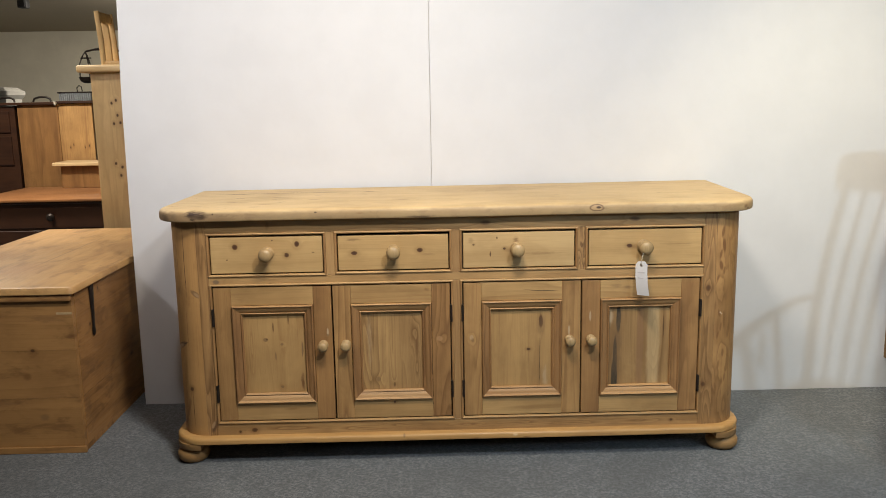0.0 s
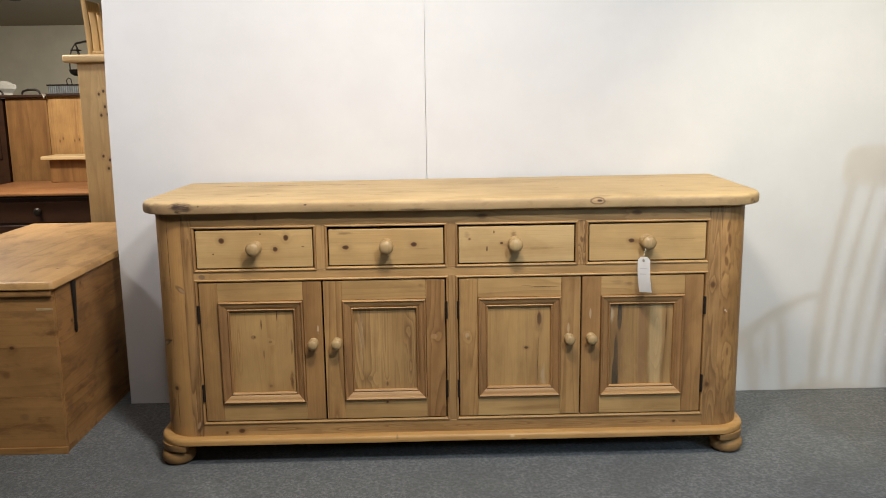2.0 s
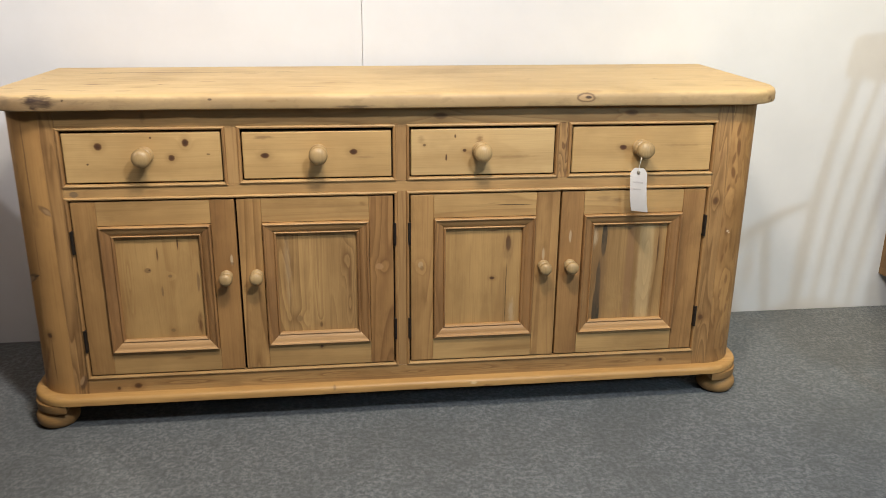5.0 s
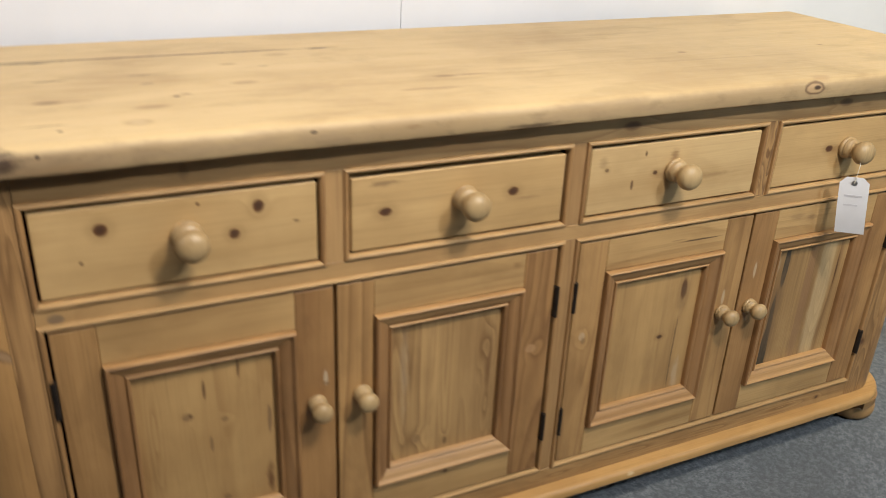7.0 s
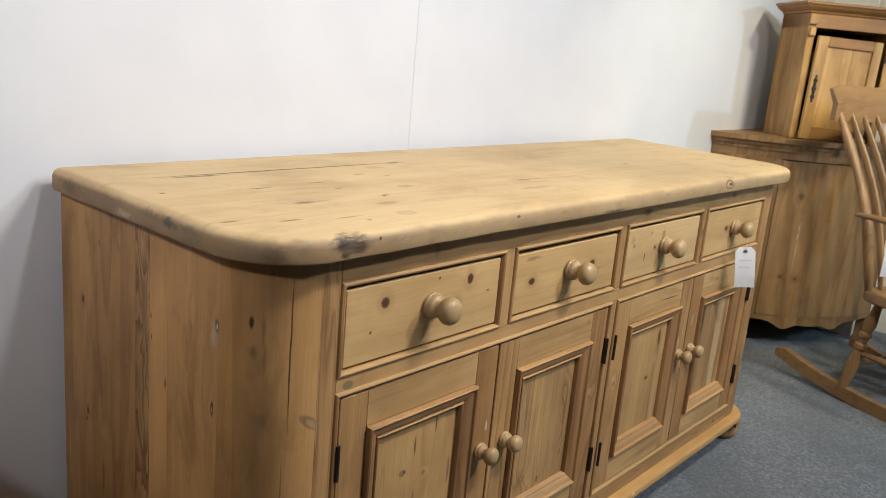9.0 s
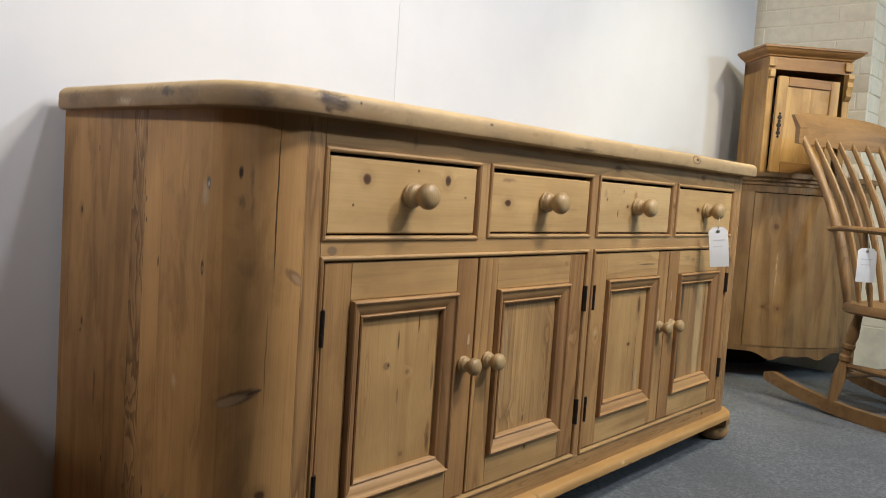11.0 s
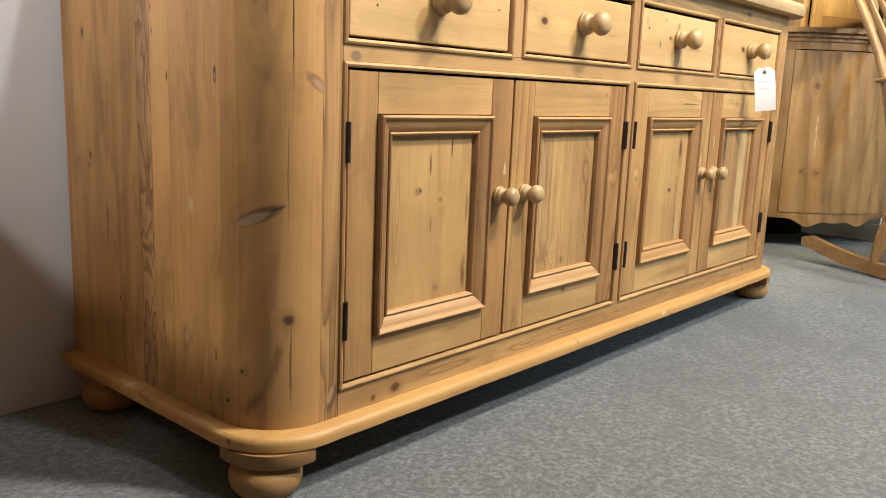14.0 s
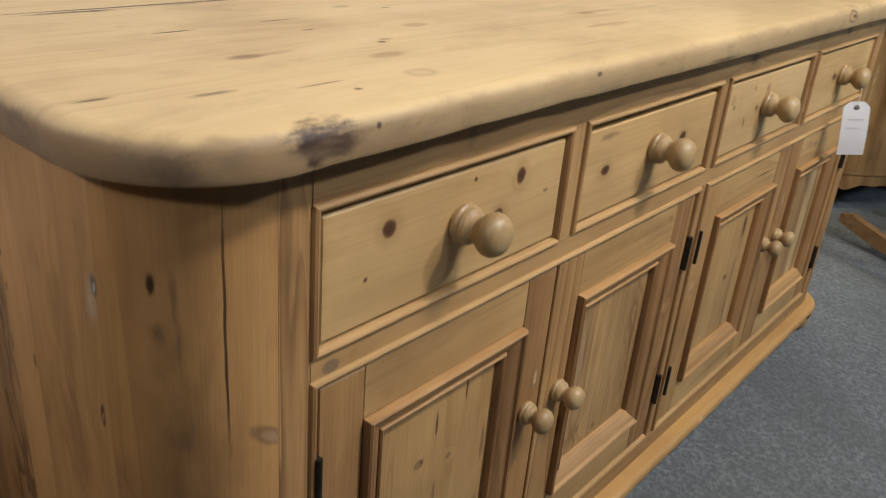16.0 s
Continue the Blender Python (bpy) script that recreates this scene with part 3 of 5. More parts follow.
POSTRMARKS += [knot(0.894, 0.612, 0.012, 0.010, 0.9), knot(0.905, 0.183, 0.009, 0.010, 0.75, colour=(0.14, 0.065, 0.028)), (0.935, 0.0, 0.523, 0.005, 0.03, 0.004, (0.62, 0.5, 0.36), 0.5, 0.9), (0.94, 0.0, 0.518, 0.004, 0.03, 0.003, (0.62, 0.5, 0.36), 0.5, 0.8)]
M_POSTR = pine("pine_post_wavy", "z", (0.475, 0.285, 0.132), (0.20, 0.096, 0.038), 18, 0.5, POSTRMARKS, 0.5, 14, lined=0.5, mottle=0.3, curl=0.4)
M_STRIP = pine("pine_straight_grain", "z", (0.47, 0.285, 0.135), (0.15, 0.07, 0.027), 27, 1.0, STRIPMARKS, 0.5, 24, sharp=1.3)
R = 0.105
for s in (-1, 1):
    SX = 1.01 if s < 0 else 1.018
    arc = [(s * (SX - R + R * math.sin(a)), R - R * math.cos(a)) for a in (i * math.pi / 2 / 12 for i in range(13))]
    plan = [(s * (SX - R), 0.022)] + arc + [(s * (SX - 0.024), R)] + [(s * (SX - R + (R - 0.022) * math.sin(a)), R - (R - 0.022) * math.cos(a)) for a in (1.2, 0.8, 0.4)]
    part("corner_post", loft([[(x, y, z) for x, y in plan] for z in (0.104, 0.888)]), M_POST if s < 0 else M_POSTR, SB, "rounded pine corner post with knots and a long crack")
    part("edge_strip", box(min(s * 0.868, s * (SX - R - 0.0003)), max(s * 0.868, s * (SX - R - 0.0003)), 0, 0.022, 0.104, 0.888, 0.0004), M_STRIP, SB, "straight-grained pine strip")

SIDEMARKS = [
    (-1.01, 0.524, 0.701, 0.05, 0.006, 0.010, KNOT, 0.6, 0.9), (-1.01, 0.2485, 0.632, 0.05, 0.003, 0.012, BLACK, 0.6, 0.9),
    (-1.01, 0.118, 0.635, 0.05, 0.0045, 0.016, BLACK, 0.45, 0.9), (-1.01, 0.118, 0.633, 0.05, 0.0018, 0.007, (0.42, 0.27, 0.15), 0.6, 0.9),
    (-1.01, 0.511, 0.488, 0.05, 0.005, 0.010, KNOT, 0.6, 0.7), (-1.01, 0.516, 0.470, 0.05, 0.004, 0.006, KNOT, 0.6, 0.7),
    (-1.01, 0.293, 0.735, 0.05, 0.003, 0.007, BLACK, 0.6, 0.85), (-1.01, 0.291, 0.699, 0.05, 0.0025, 0.007, BLACK, 0.6, 0.85), (-1.01, 0.463, 0.819, 0.05, 0.0025, 0.010, BLACK, 0.6, 0.8),
    (-1.01, 0.185, 0.438, 0.05, 0.010, 0.020, WHITE, 0.9, 0.5), (-1.01, 0.204, 0.221, 0.05, 0.013, 0.019, (0.20, 0.12, 0.06), 0.3, 0.75), (-1.01, 0.203, 0.222, 0.05, 0.009, 0.014, (0.36, 0.235, 0.12), 0.4, 0.85),
    (-1.01, 0.273, 0.224, 0.05, 0.005, 0.014, BLACK, 0.7, 0.85), (-1.01, 0.269, 0.195, 0.05, 0.003, 0.020, BLACK, 0.8, 0.7), (-1.01, 0.123, 0.210, 0.05, 0.0025, 0.014, KNOT, 0.6, 0.8),
    (-1.01, 0.110, 0.771, 0.05, 0.007, 0.013, (0.075, 0.085, 0.08), 0.45, 0.9), (-1.01, 0.118, 0.755, 0.05, 0.011, 0.03, (0.42, 0.36, 0.27), 0.85, 0.6), (-1.01, 0.109, 0.770, 0.05, 0.003, 0.006, (0.45, 0.42, 0.36), 0.6, 0.8),
    (-1.01, 0.419, 0.242, 0.05, 0.004, 0.010, KNOT, 0.6, 0.7), (-1.01, 0.34, 0.451, 0.05, 0.003, 0.012, BLACK, 0.6, 0.7), (-1.01, 0.455, 0.376, 0.05, 0.006, 0.06, (0.12, 0.066, 0.032), 0.8, 0.75),
    (-1.01, 0.572, 0.60, 0.05, 0.006, 0.2, (0.15, 0.08, 0.036), 0.9, 0.4), (-1.01, 0.40, 0.25, 0.05, 0.008, 0.05, GREY, 0.8, 0.6), (-1.01, 0.36, 0.20, 0.05, 0.010, 0.08, GREY, 0.9, 0.5),
]
ARCHES = [(-1.01, 0.178, 0.650, 0.06, 0.016, 0.05, 0.14), (-1.01, 0.180, 0.500, 0.06, 0.016, 0.045, 0.14), (-1.01, 0.178, 0.775, 0.06, 0.018, 0.06, 0.14)]
M_SIDEW = pine("pine_side_wavy", "z", (0.50, 0.31, 0.15), (0.13, 0.057, 0.021), 20, 1.0, (), 0.5, 9, sharp=1.5, lined=0.4, curl=0.75)
M_SIDE = pine("pine_side", "z", (0.50, 0.298, 0.131), (0.225, 0.110, 0.042), 16, 0.4, SIDEMARKS, 0.5, 12, figures=ARCHES, sharp=1.7, mottle=0.42, lined=0.38, wear=0.14)
for s in (-1, 1):
    SX = 1.01 if s < 0 else 1.018
    for a, b, m in ((R, 0.243, M_SIDE), (0.2433, 0.298, M_SIDE), (0.2983, 0.342, M_SIDEW), (0.3423, 0.604, M_SIDE)):
        part("side_board", box(min(s * 0.99, s * SX), max(s * 0.99, s * SX), a, b, 0.104, 0.888, 0.0004), m, SB, "upright knotty pine side board")
part("back_board", box(-0.99, 0.99, 0.5805, 0.59, 0.12, 0.886, 0), M_SIDE, SB)

# face frame
RAILMARKS = [knot(-0.842, 0.671, 0.012, 0.009, 0.8, colour=(0.15, 0.1, 0.06)), knot(-0.749, 0.138, 0.012, 0.01, 0.8),
             knot(-0.5, 0.134, 0.10, 0.008, 0.5, colour=GREY, soft=0.9), knot(-0.3, 0.142, 0.10, 0.007, 0.5, colour=GREY, soft=0.9),
             knot(0.14, 0.138, 0.10, 0.008, 0.5, colour=GREY, soft=0.9), knot(0.5, 0.14, 0.12, 0.008, 0.45, colour=GREY, soft=0.9),
             knot(-0.655, 0.868, 0.008, 0.02, 0.6, colour=GREY, soft=0.8), knot(0.10, 0.862, 0.02, 0.01, 0.5), knot(0.62, 0.866, 0.02, 0.01, 0.5)]
M_RAIL = pine("pine_rail", "x", (0.49, 0.315, 0.155), (0.31, 0.17, 0.07), 24, 0.5, RAILMARKS, 0.55, 14)
RAILEYES = [(x, 0, z, w * 1.5, 0.06, 0.013, 0.2) for x, z, w in ((-0.60, 0.128, 0.10), (-0.36, 0.122, 0.08), (-0.20, 0.13, 0.07), (0.03, 0.126, 0.06), (0.22, 0.128, 0.08), (0.42, 0.122, 0.10), (0.66, 0.127, 0.09))]
M_RAILLOW = pine("pine_lower_rail", "x", (0.55, 0.355, 0.17), (0.23, 0.115, 0.045), 20, 0.9, [knot(-0.738, 0.124, 0.012, 0.009, 0.8), knot(-0.79, 0.118, 0.005, 0.005, 0.7), knot(0.77, 0.125, 0.006, 0.006, 0.7)], 0.55, 12, figures=RAILEYES, sharp=1.3)
M_STILE = pine("pine_stile", "z", (0.47, 0.30, 0.15), (0.29, 0.155, 0.065), 24, 0.55, (), 0.55, 16)
M_STILE2 = pine("pine_stile_wavy", "z", (0.48, 0.295, 0.138), (0.11, 0.045, 0.016), 18, 1.0, (), 0.55, 18, sharp=1.5, lined=0.4, curl=0.8)
GAP, BEAD = 0.0040, 0.0085
OUT = GAP + BEAD
DRAWERS = [(-0.856, -0.468, 0.700, 0.830), (-0.414, -0.030, 0.703, 0.830), (0.022, 0.411, 0.703, 0.830), (0.462, 0.858, 0.703, 0.830)]
DOORS = [(-0.856, -0.4450, 0.161, 0.650), (-0.4390, -0.027, 0.161, 0.650), (0.021, 0.4355, 0.161, 0.650), (0.4405, 0.857, 0.161, 0.650)]
part("rail", box(-0.8675, 0.8675, 0, 0.022, 0.830 + OUT, 0.888, 0.0006), M_RAIL, SB)
part("rail", box(-0.8675, 0.8675, 0, 0.022, 0.650 + OUT, 0.703 - OUT, 0.0006), M_RAIL, SB)
part("rail", box(-0.8675, 0.8675, 0, 0.022, 0.104, 0.161 - OUT, 0.0006), M_RAILLOW, SB)
for (a, b, m) in ((-0.468, -0.414, M_STILE), (-0.030, 0.022, M_STILE), (0.411, 0.462, M_STILE2)):
    part("divider", box(a + OUT, b - OUT, 0.0004, 0.022, 0.703 - OUT + 0.0003, 0.830 + OUT - 0.0003, 0.0006), m, SB)
part("divider", box(-0.027 + OUT, 0.021 - OUT, 0.0004, 0.022, 0.161 - OUT + 0.0003, 0.650 + OUT - 0.0003, 0.0006), M_STILE, SB)
beadline = [(0, 0.012), (0, -0.001), (0.0012, -0.0036), (0.0042, -0.0050), (0.0072, -0.0036), (0.0085, -0.001), (0.0085, 0.012)]
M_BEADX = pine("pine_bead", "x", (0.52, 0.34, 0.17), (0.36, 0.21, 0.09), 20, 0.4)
# shaded copy of the bead pine: the uprights' shade is in the colour
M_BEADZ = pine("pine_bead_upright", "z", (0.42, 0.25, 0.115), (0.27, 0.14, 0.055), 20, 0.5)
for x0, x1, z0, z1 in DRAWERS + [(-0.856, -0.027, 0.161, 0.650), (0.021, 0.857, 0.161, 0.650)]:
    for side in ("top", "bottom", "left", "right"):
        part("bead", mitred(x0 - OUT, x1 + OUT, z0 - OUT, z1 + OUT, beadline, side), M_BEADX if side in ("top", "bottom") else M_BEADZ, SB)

# drawers
knob_line = [(0.0, 0.0), (0.0225, 0.0), (0.0245, 0.003), (0.0245, 0.007), (0.0222, 0.0092), (0.0218, 0.0105), (0.0230, 0.0125), (0.0212, 0.0175), (0.0160, 0.021), (0.0145, 0.025),
             (0.0165, 0.030), (0.0225, 0.0355), (0.0258, 0.043), (0.0252, 0.051), (0.0205, 0.058), (0.0115, 0.062), (0.0, 0.063)]
KNOB_MESH = None


def knob(parent, x, z, size, y=0.0):
    global KNOB_MESH
    if KNOB_MESH is None:
        o = part("knob", lathe([(max(r, 0.0005), h) for r, h in knob_line], 28), M_KNOB, parent, "turned pale pine knob")
        KNOB_MESH = o
    else:
        o = again(KNOB_MESH, (0, 0, 0), parent)
    o.matrix_basis = pose(x, y, z, 90, 0, 0) @ Matrix.Scale(size * 0.94, 4)
    return o


DRAWMARKS = [
    [knot(-0.770, 0.793, 0.011, 0.010, 0.95), knot(-0.555, 0.801, 0.009, 0.011, 0.95), knot(-0.592, 0.762, 0.009, 0.008, 0.9), knot(-0.80, 0.748, 0.003, 0.003),
     # last mark of this drawer: the knob's soft warm shadow, painted into the wood
     knot(-0.50, 0.77, 0.006, 0.003, 0.5), knot(-0.64, 0.815, 0.003, 0.003), knot(-0.69, 0.77, 0.035, 0.02, 0.25, colour=(0.42, 0.24, 0.09), soft=0.9)],
    [knot(-0.357, 0.764, 0.012, 0.008, 0.95), knot(-0.129, 0.770, 0.011, 0.009, 0.95), knot(-0.36, 0.812, 0.035, 0.006, 0.7, colour=GREY, soft=0.9), knot(-0.10, 0.755, 0.03, 0.005, 0.4, colour=GREY, soft=0.9)],
    [knot(0.117, 0.751, 0.003, 0.010, 0.8), knot(0.166, 0.770, 0.006, 0.005), knot(0.206, 0.797, 0.012, 0.015, 0.55, soft=0.9), knot(0.185, 0.765, 0.022, 0.012, 0.45, colour=GREY, soft=0.8),
     knot(0.058, 0.785, 0.005, 0.004, 0.6), knot(0.14, 0.808, 0.003, 0.006, 0.7), knot(0.05, 0.80, 0.012, 0.012, 0.4, colour=GREY, soft=0.9), knot(0.30, 0.75, 0.08, 0.006, 0.3, soft=0.9)],
    [knot(0.605, 0.771, 0.011, 0.008, 0.95), knot(0.62, 0.77, 0.03, 0.012, 0.3, soft=0.9), knot(0.78, 0.775, 0.08, 0.005, 0.3, soft=0.9)],
]
for i, (x0, x1, z0, z1) in enumerate(DRAWERS):
    m = pine("pine_drawer", "x", ((0.565, 0.395, 0.208), (0.555, 0.382, 0.197), (0.59, 0.425, 0.238), (0.555, 0.378, 0.192))[i], (0.40, 0.245, 0.105), 18, 0.3, DRAWMARKS[i], 0.55, 10, wear=0.12, lined=0.6, mottle=0.14)
    d = part("drawer", box(x0, x1, 0.0012, 0.30, z0, z1 - (0.002, 0.005, 0.003, 0.0015)[i], 0.0018), m, SB, "pale pine drawer front with round knots")
    knob(d, (-0.658, -0.220, 0.209, 0.653)[i], 0.770, 1.0, 0.001)

# doors
CRACK = (0.028, 0.025, 0.016)
PANELMARKS = [
    [knot(-0.683, 0.455, 0.010, 0.008, 0.75, 0.01, colour=GREY), knot(-0.679, 0.456, 0.003, 0.003, 0.8, 0.01), knot(-0.627, 0.438, 0.006, 0.005, 0.7, 0.01, colour=GREY), knot(-0.650, 0.395, 0.016, 0.003, 0.7, 0.01, colour=GREY, axis="z"), knot(-0.632, 0.280, 0.007, 0.005, 0.7, 0.01, colour=GREY),
     knot(-0.655, 0.50, 0.02, 0.003, 0.6, 0.01, axis="z"), knot(-0.555, 0.42, 0.03, 0.004, 0.8, 0.01, colour=GREY, axis="z"), knot(-0.60, 0.53, 0.02, 0.002, 0.8, 0.01, axis="z"), knot(-0.558, 0.30, 0.04, 0.008, 0.8, 0.01, axis="z", soft=0.9)],
    [knot(-0.315, 0.45, 0.13, 0.010, 0.22, 0.01, colour=WHITE, soft=0.9, axis="z"), knot(-0.29, 0.30, 0.012, 0.01, 0.5, 0.01, colour=GREY), knot(-0.23, 0.28, 0.01, 0.005, 0.5, 0.01, axis="z"),
     knot(-0.145, 0.44, 0.10, 0.006, 0.35, 0.01, soft=0.9, axis="z")],
    [knot(0.296, 0.503, 0.026, 0.008, 0.95, 0.01, axis="z"), knot(0.297, 0.495, 0.05, 0.014, 0.5, 0.01, colour=GREY, soft=0.9, axis="z"), knot(0.252, 0.400, 0.008, 0.005, 0.85, 0.01), knot(0.2925, 0.35, 0.10, 0.0014, 0.8, 0.01, colour=BLACK, axis="z"), knot(0.25, 0.54, 0.02, 0.004, 0.6, 0.01, soft=0.9),
     knot(0.31, 0.30, 0.05, 0.012, 0.35, 0.01, colour=WHITE, soft=0.9, axis="z")],
    [knot(0.561, 0.285, 0.075, 0.0115, 1.0, 0.01, colour=CRACK, axis="z", soft=0.3), knot(0.563, 0.36, 0.085, 0.0075, 1.0, 0.01, colour=CRACK, axis="z", soft=0.35), knot(0.574, 0.505, 0.055, 0.0085, 1.0, 0.01, colour=CRACK, axis="z", soft=0.35), knot(0.56, 0.36, 0.14, 0.018, 0.4, 0.01, colour=GREY, axis="z", soft=0.9), knot(0.545, 0.51, 0.035, 0.012, 0.5, 0.01, colour=WHITE, soft=0.9, axis="z"),
     knot(0.652, 0.40, 0.30, 0.014, 0.6, 0.01, colour=(0.23, 0.12, 0.055), soft=0.5, axis="z"), knot(0.70, 0.40, 0.30, 0.026, 0.45, 0.01, colour=(0.60, 0.43, 0.22), soft=0.5, axis="z"), knot(0.575, 0.42, 0.2, 0.012, 0.5, 0.01, colour=GREY, soft=0.9, axis="z"), knot(0.735, 0.47, 0.05, 0.003, 0.6, 0.01, axis="z")],
]
PANELFIGURES = [[(-0.735, 0.01, 0.44, 0.016, 0.06, 0.16, 0.25)], [(-0.152, 0.01, 0.47, 0.028, 0.06, 0.10, 0.24), (-0.148, 0.01, 0.34, 0.022, 0.06, 0.10, 0.16), (-0.325, 0.01, 0.40, 0.020, 0.06, 0.18, 0.14)], [], [(0.70, 0.01, 0.42, 0.02, 0.06, 0.15, 0.25)]]
STILEMARKS = [knot(0.305, 0.617, 0.055, 0.0016, 0.8, colour=BLACK), knot(0.25, 0.622, 0.02, 0.0012, 0.6, colour=GREY), knot(0.56, 0.628, 0.025, 0.010, 0.4, colour=GREY, soft=0.9),
              knot(-0.461, 0.482, 0.016, 0.004, 0.7, colour=WHITE, axis="z"), knot(-0.461, 0.472, 0.006, 0.004, 0.7, colour=GREY), knot(-0.066, 0.45, 0.012, 0.010, 0.6, colour=(0.42, 0.24, 0.11)),
              knot(0.048, 0.45, 0.008, 0.010, 0.35, colour=WHITE), knot(0.052, 0.44, 0.006, 0.008, 0.5, colour=GREY), knot(0.395, 0.47, 0.02, 0.004, 0.5, colour=WHITE, axis="z"),
              knot(0.47, 0.52, 0.02, 0.004, 0.5, colour=WHITE, axis="z"), knot(0.60, 0.622, 0.018, 0.010, 0.6, colour=GREY, soft=0.9), knot(-0.60, 0.20, 0.03, 0.006, 0.4, soft=0.9),
              knot(-0.11, 0.63, 0.012, 0.008, 0.4, soft=0.8), knot(-0.23, 0.218, 0.005, 0.005, 0.8)]
M_DSTILE = pine("pine_door_stile", "z", (0.465, 0.283, 0.128), (0.235, 0.118, 0.045), 20, 0.7, STILEMARKS, 0.55, 13, lined=0.7, mottle=0.28)
M_DSTILED = pine("pine_door_stile_dark", "z", (0.405, 0.232, 0.101), (0.20, 0.095, 0.036), 20, 0.6, STILEMARKS, 0.55, 13, lined=0.7, mottle=0.28)
M_DRAIL = pine("pine_door_rail", "x", (0.515, 0.34, 0.165), (0.30, 0.17, 0.07), 18, 0.6, STILEMARKS, 0.55, 10, lined=0.6, mottle=0.26)
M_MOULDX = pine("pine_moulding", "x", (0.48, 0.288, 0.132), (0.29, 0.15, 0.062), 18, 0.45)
# darker, redder than M_MOULDX: inner shadow of the upright sides painted in
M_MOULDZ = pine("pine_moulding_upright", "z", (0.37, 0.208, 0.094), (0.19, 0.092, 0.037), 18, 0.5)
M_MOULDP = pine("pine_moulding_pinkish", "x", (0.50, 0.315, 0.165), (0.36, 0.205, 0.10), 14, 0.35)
MOULDS = [(-0.793, -0.509, 0.226, 0.584), (-0.375, -0.093, 0.229, 0.583), (0.085, 0.368, 0.231, 0.583), (0.506, 0.791, 0.228, 0.583)]
mould_line = [(0.0, 0.006), (0.0, -0.006), (0.001, -0.0095), (0.0035, -0.0112), (0.006, -0.0098), (0.0072, -0.0066), (0.0085, -0.0056), (0.013, -0.005), (0.019, -0.0025), (0.0245, 0.001),
              (0.0265, 0.0034), (0.0272, 0.0036), (0.0277, 0.0012), (0.0297, -0.0004), (0.032, 0.0006), (0.0335, 0.003), (0.034, 0.0125), (0.012, 0.0125)]
for i, (x0, x1, z0, z1) in enumerate(DOORS):
    door = thing("door")
    door.parent = SB
    door["label"] = "pine frame door with a raised moulding round a flat panel"
    mx0, mx1, mz0, mz1 = MOULDS[i]
    a, b, c, e = mx0 - 0.0011, mx1 + 0.0011, mz0 - 0.0011, mz1 + 0.0011
    part("stile", box(x0, a, 0, 0.022, z0, z1, 0.0014), M_DSTILED if i == 3 else M_DSTILE, door)
    part("stile", box(b, x1, 0, 0.022, z0, z1, 0.0014), M_DSTILED if i in (0, 1, 3) else M_DSTILE, door)
    part("rail", box(a + 0.0003, b - 0.0003, 0.0004, 0.022, e, z1, 0.0008), M_DRAIL, door)
    part("rail", box(a + 0.0003, b - 0.0003, 0.0004, 0.022, z0, c, 0.0008), M_DRAIL, door)
    light, dark = (((0.515, 0.342, 0.163), (0.34, 0.187, 0.076)), ((0.515, 0.336, 0.162), (0.21, 0.108, 0.044)), ((0.49, 0.315, 0.146), (0.32, 0.183, 0.079)), ((0.555, 0.368, 0.178), (0.25, 0.134, 0.055)))[i]
    part("panel", box(a + 0.001, b - 0.001, 0.0115, 0.018, c + 0.001, e - 0.001, 0), pine("pine_door_panel", "z", light, dark, (20, 30, 14, 24)[i], (0.45, 0.8, 0.35, 0.6)[i], PANELMARKS[i], 0.55, (10, 18, 8, 12)[i], 0.25, (0, 0.35, 0.2, 0.65)[i], 0.036, PANELFIGURES[i], (2.2, 1.3, 2.2, 1.6)[i]), door, "knotty pine door panel")
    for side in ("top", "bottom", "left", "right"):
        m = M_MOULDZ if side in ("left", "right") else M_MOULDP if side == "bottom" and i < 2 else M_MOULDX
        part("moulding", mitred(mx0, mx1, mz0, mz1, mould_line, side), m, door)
    knob(door, (-0.477, -0.397, 0.396, 0.472)[i], 0.437, 0.74)
    hx = (x0 - 0.004, x1 + 0.004, x0 - 0.004, x1 + 0.004)[i]
    for hz in (0.543, 0.264):
        bm = box(hx - 0.0045, hx + 0.0045, -0.0062, 0.004, hz - 0.031, hz + 0.031, 0.0012)
        for k in range(3):
            lathe([(0.0005, -0.0102), (0.0036, -0.0102), (0.0036, 0.0102), (0.0005, 0.0102)], 10, bm, Matrix.Translation((hx, -0.0062, hz + (k - 1) * 0.0207)))
        part("hinge", bm, M_IRON, door, "blackened iron butt hinge")

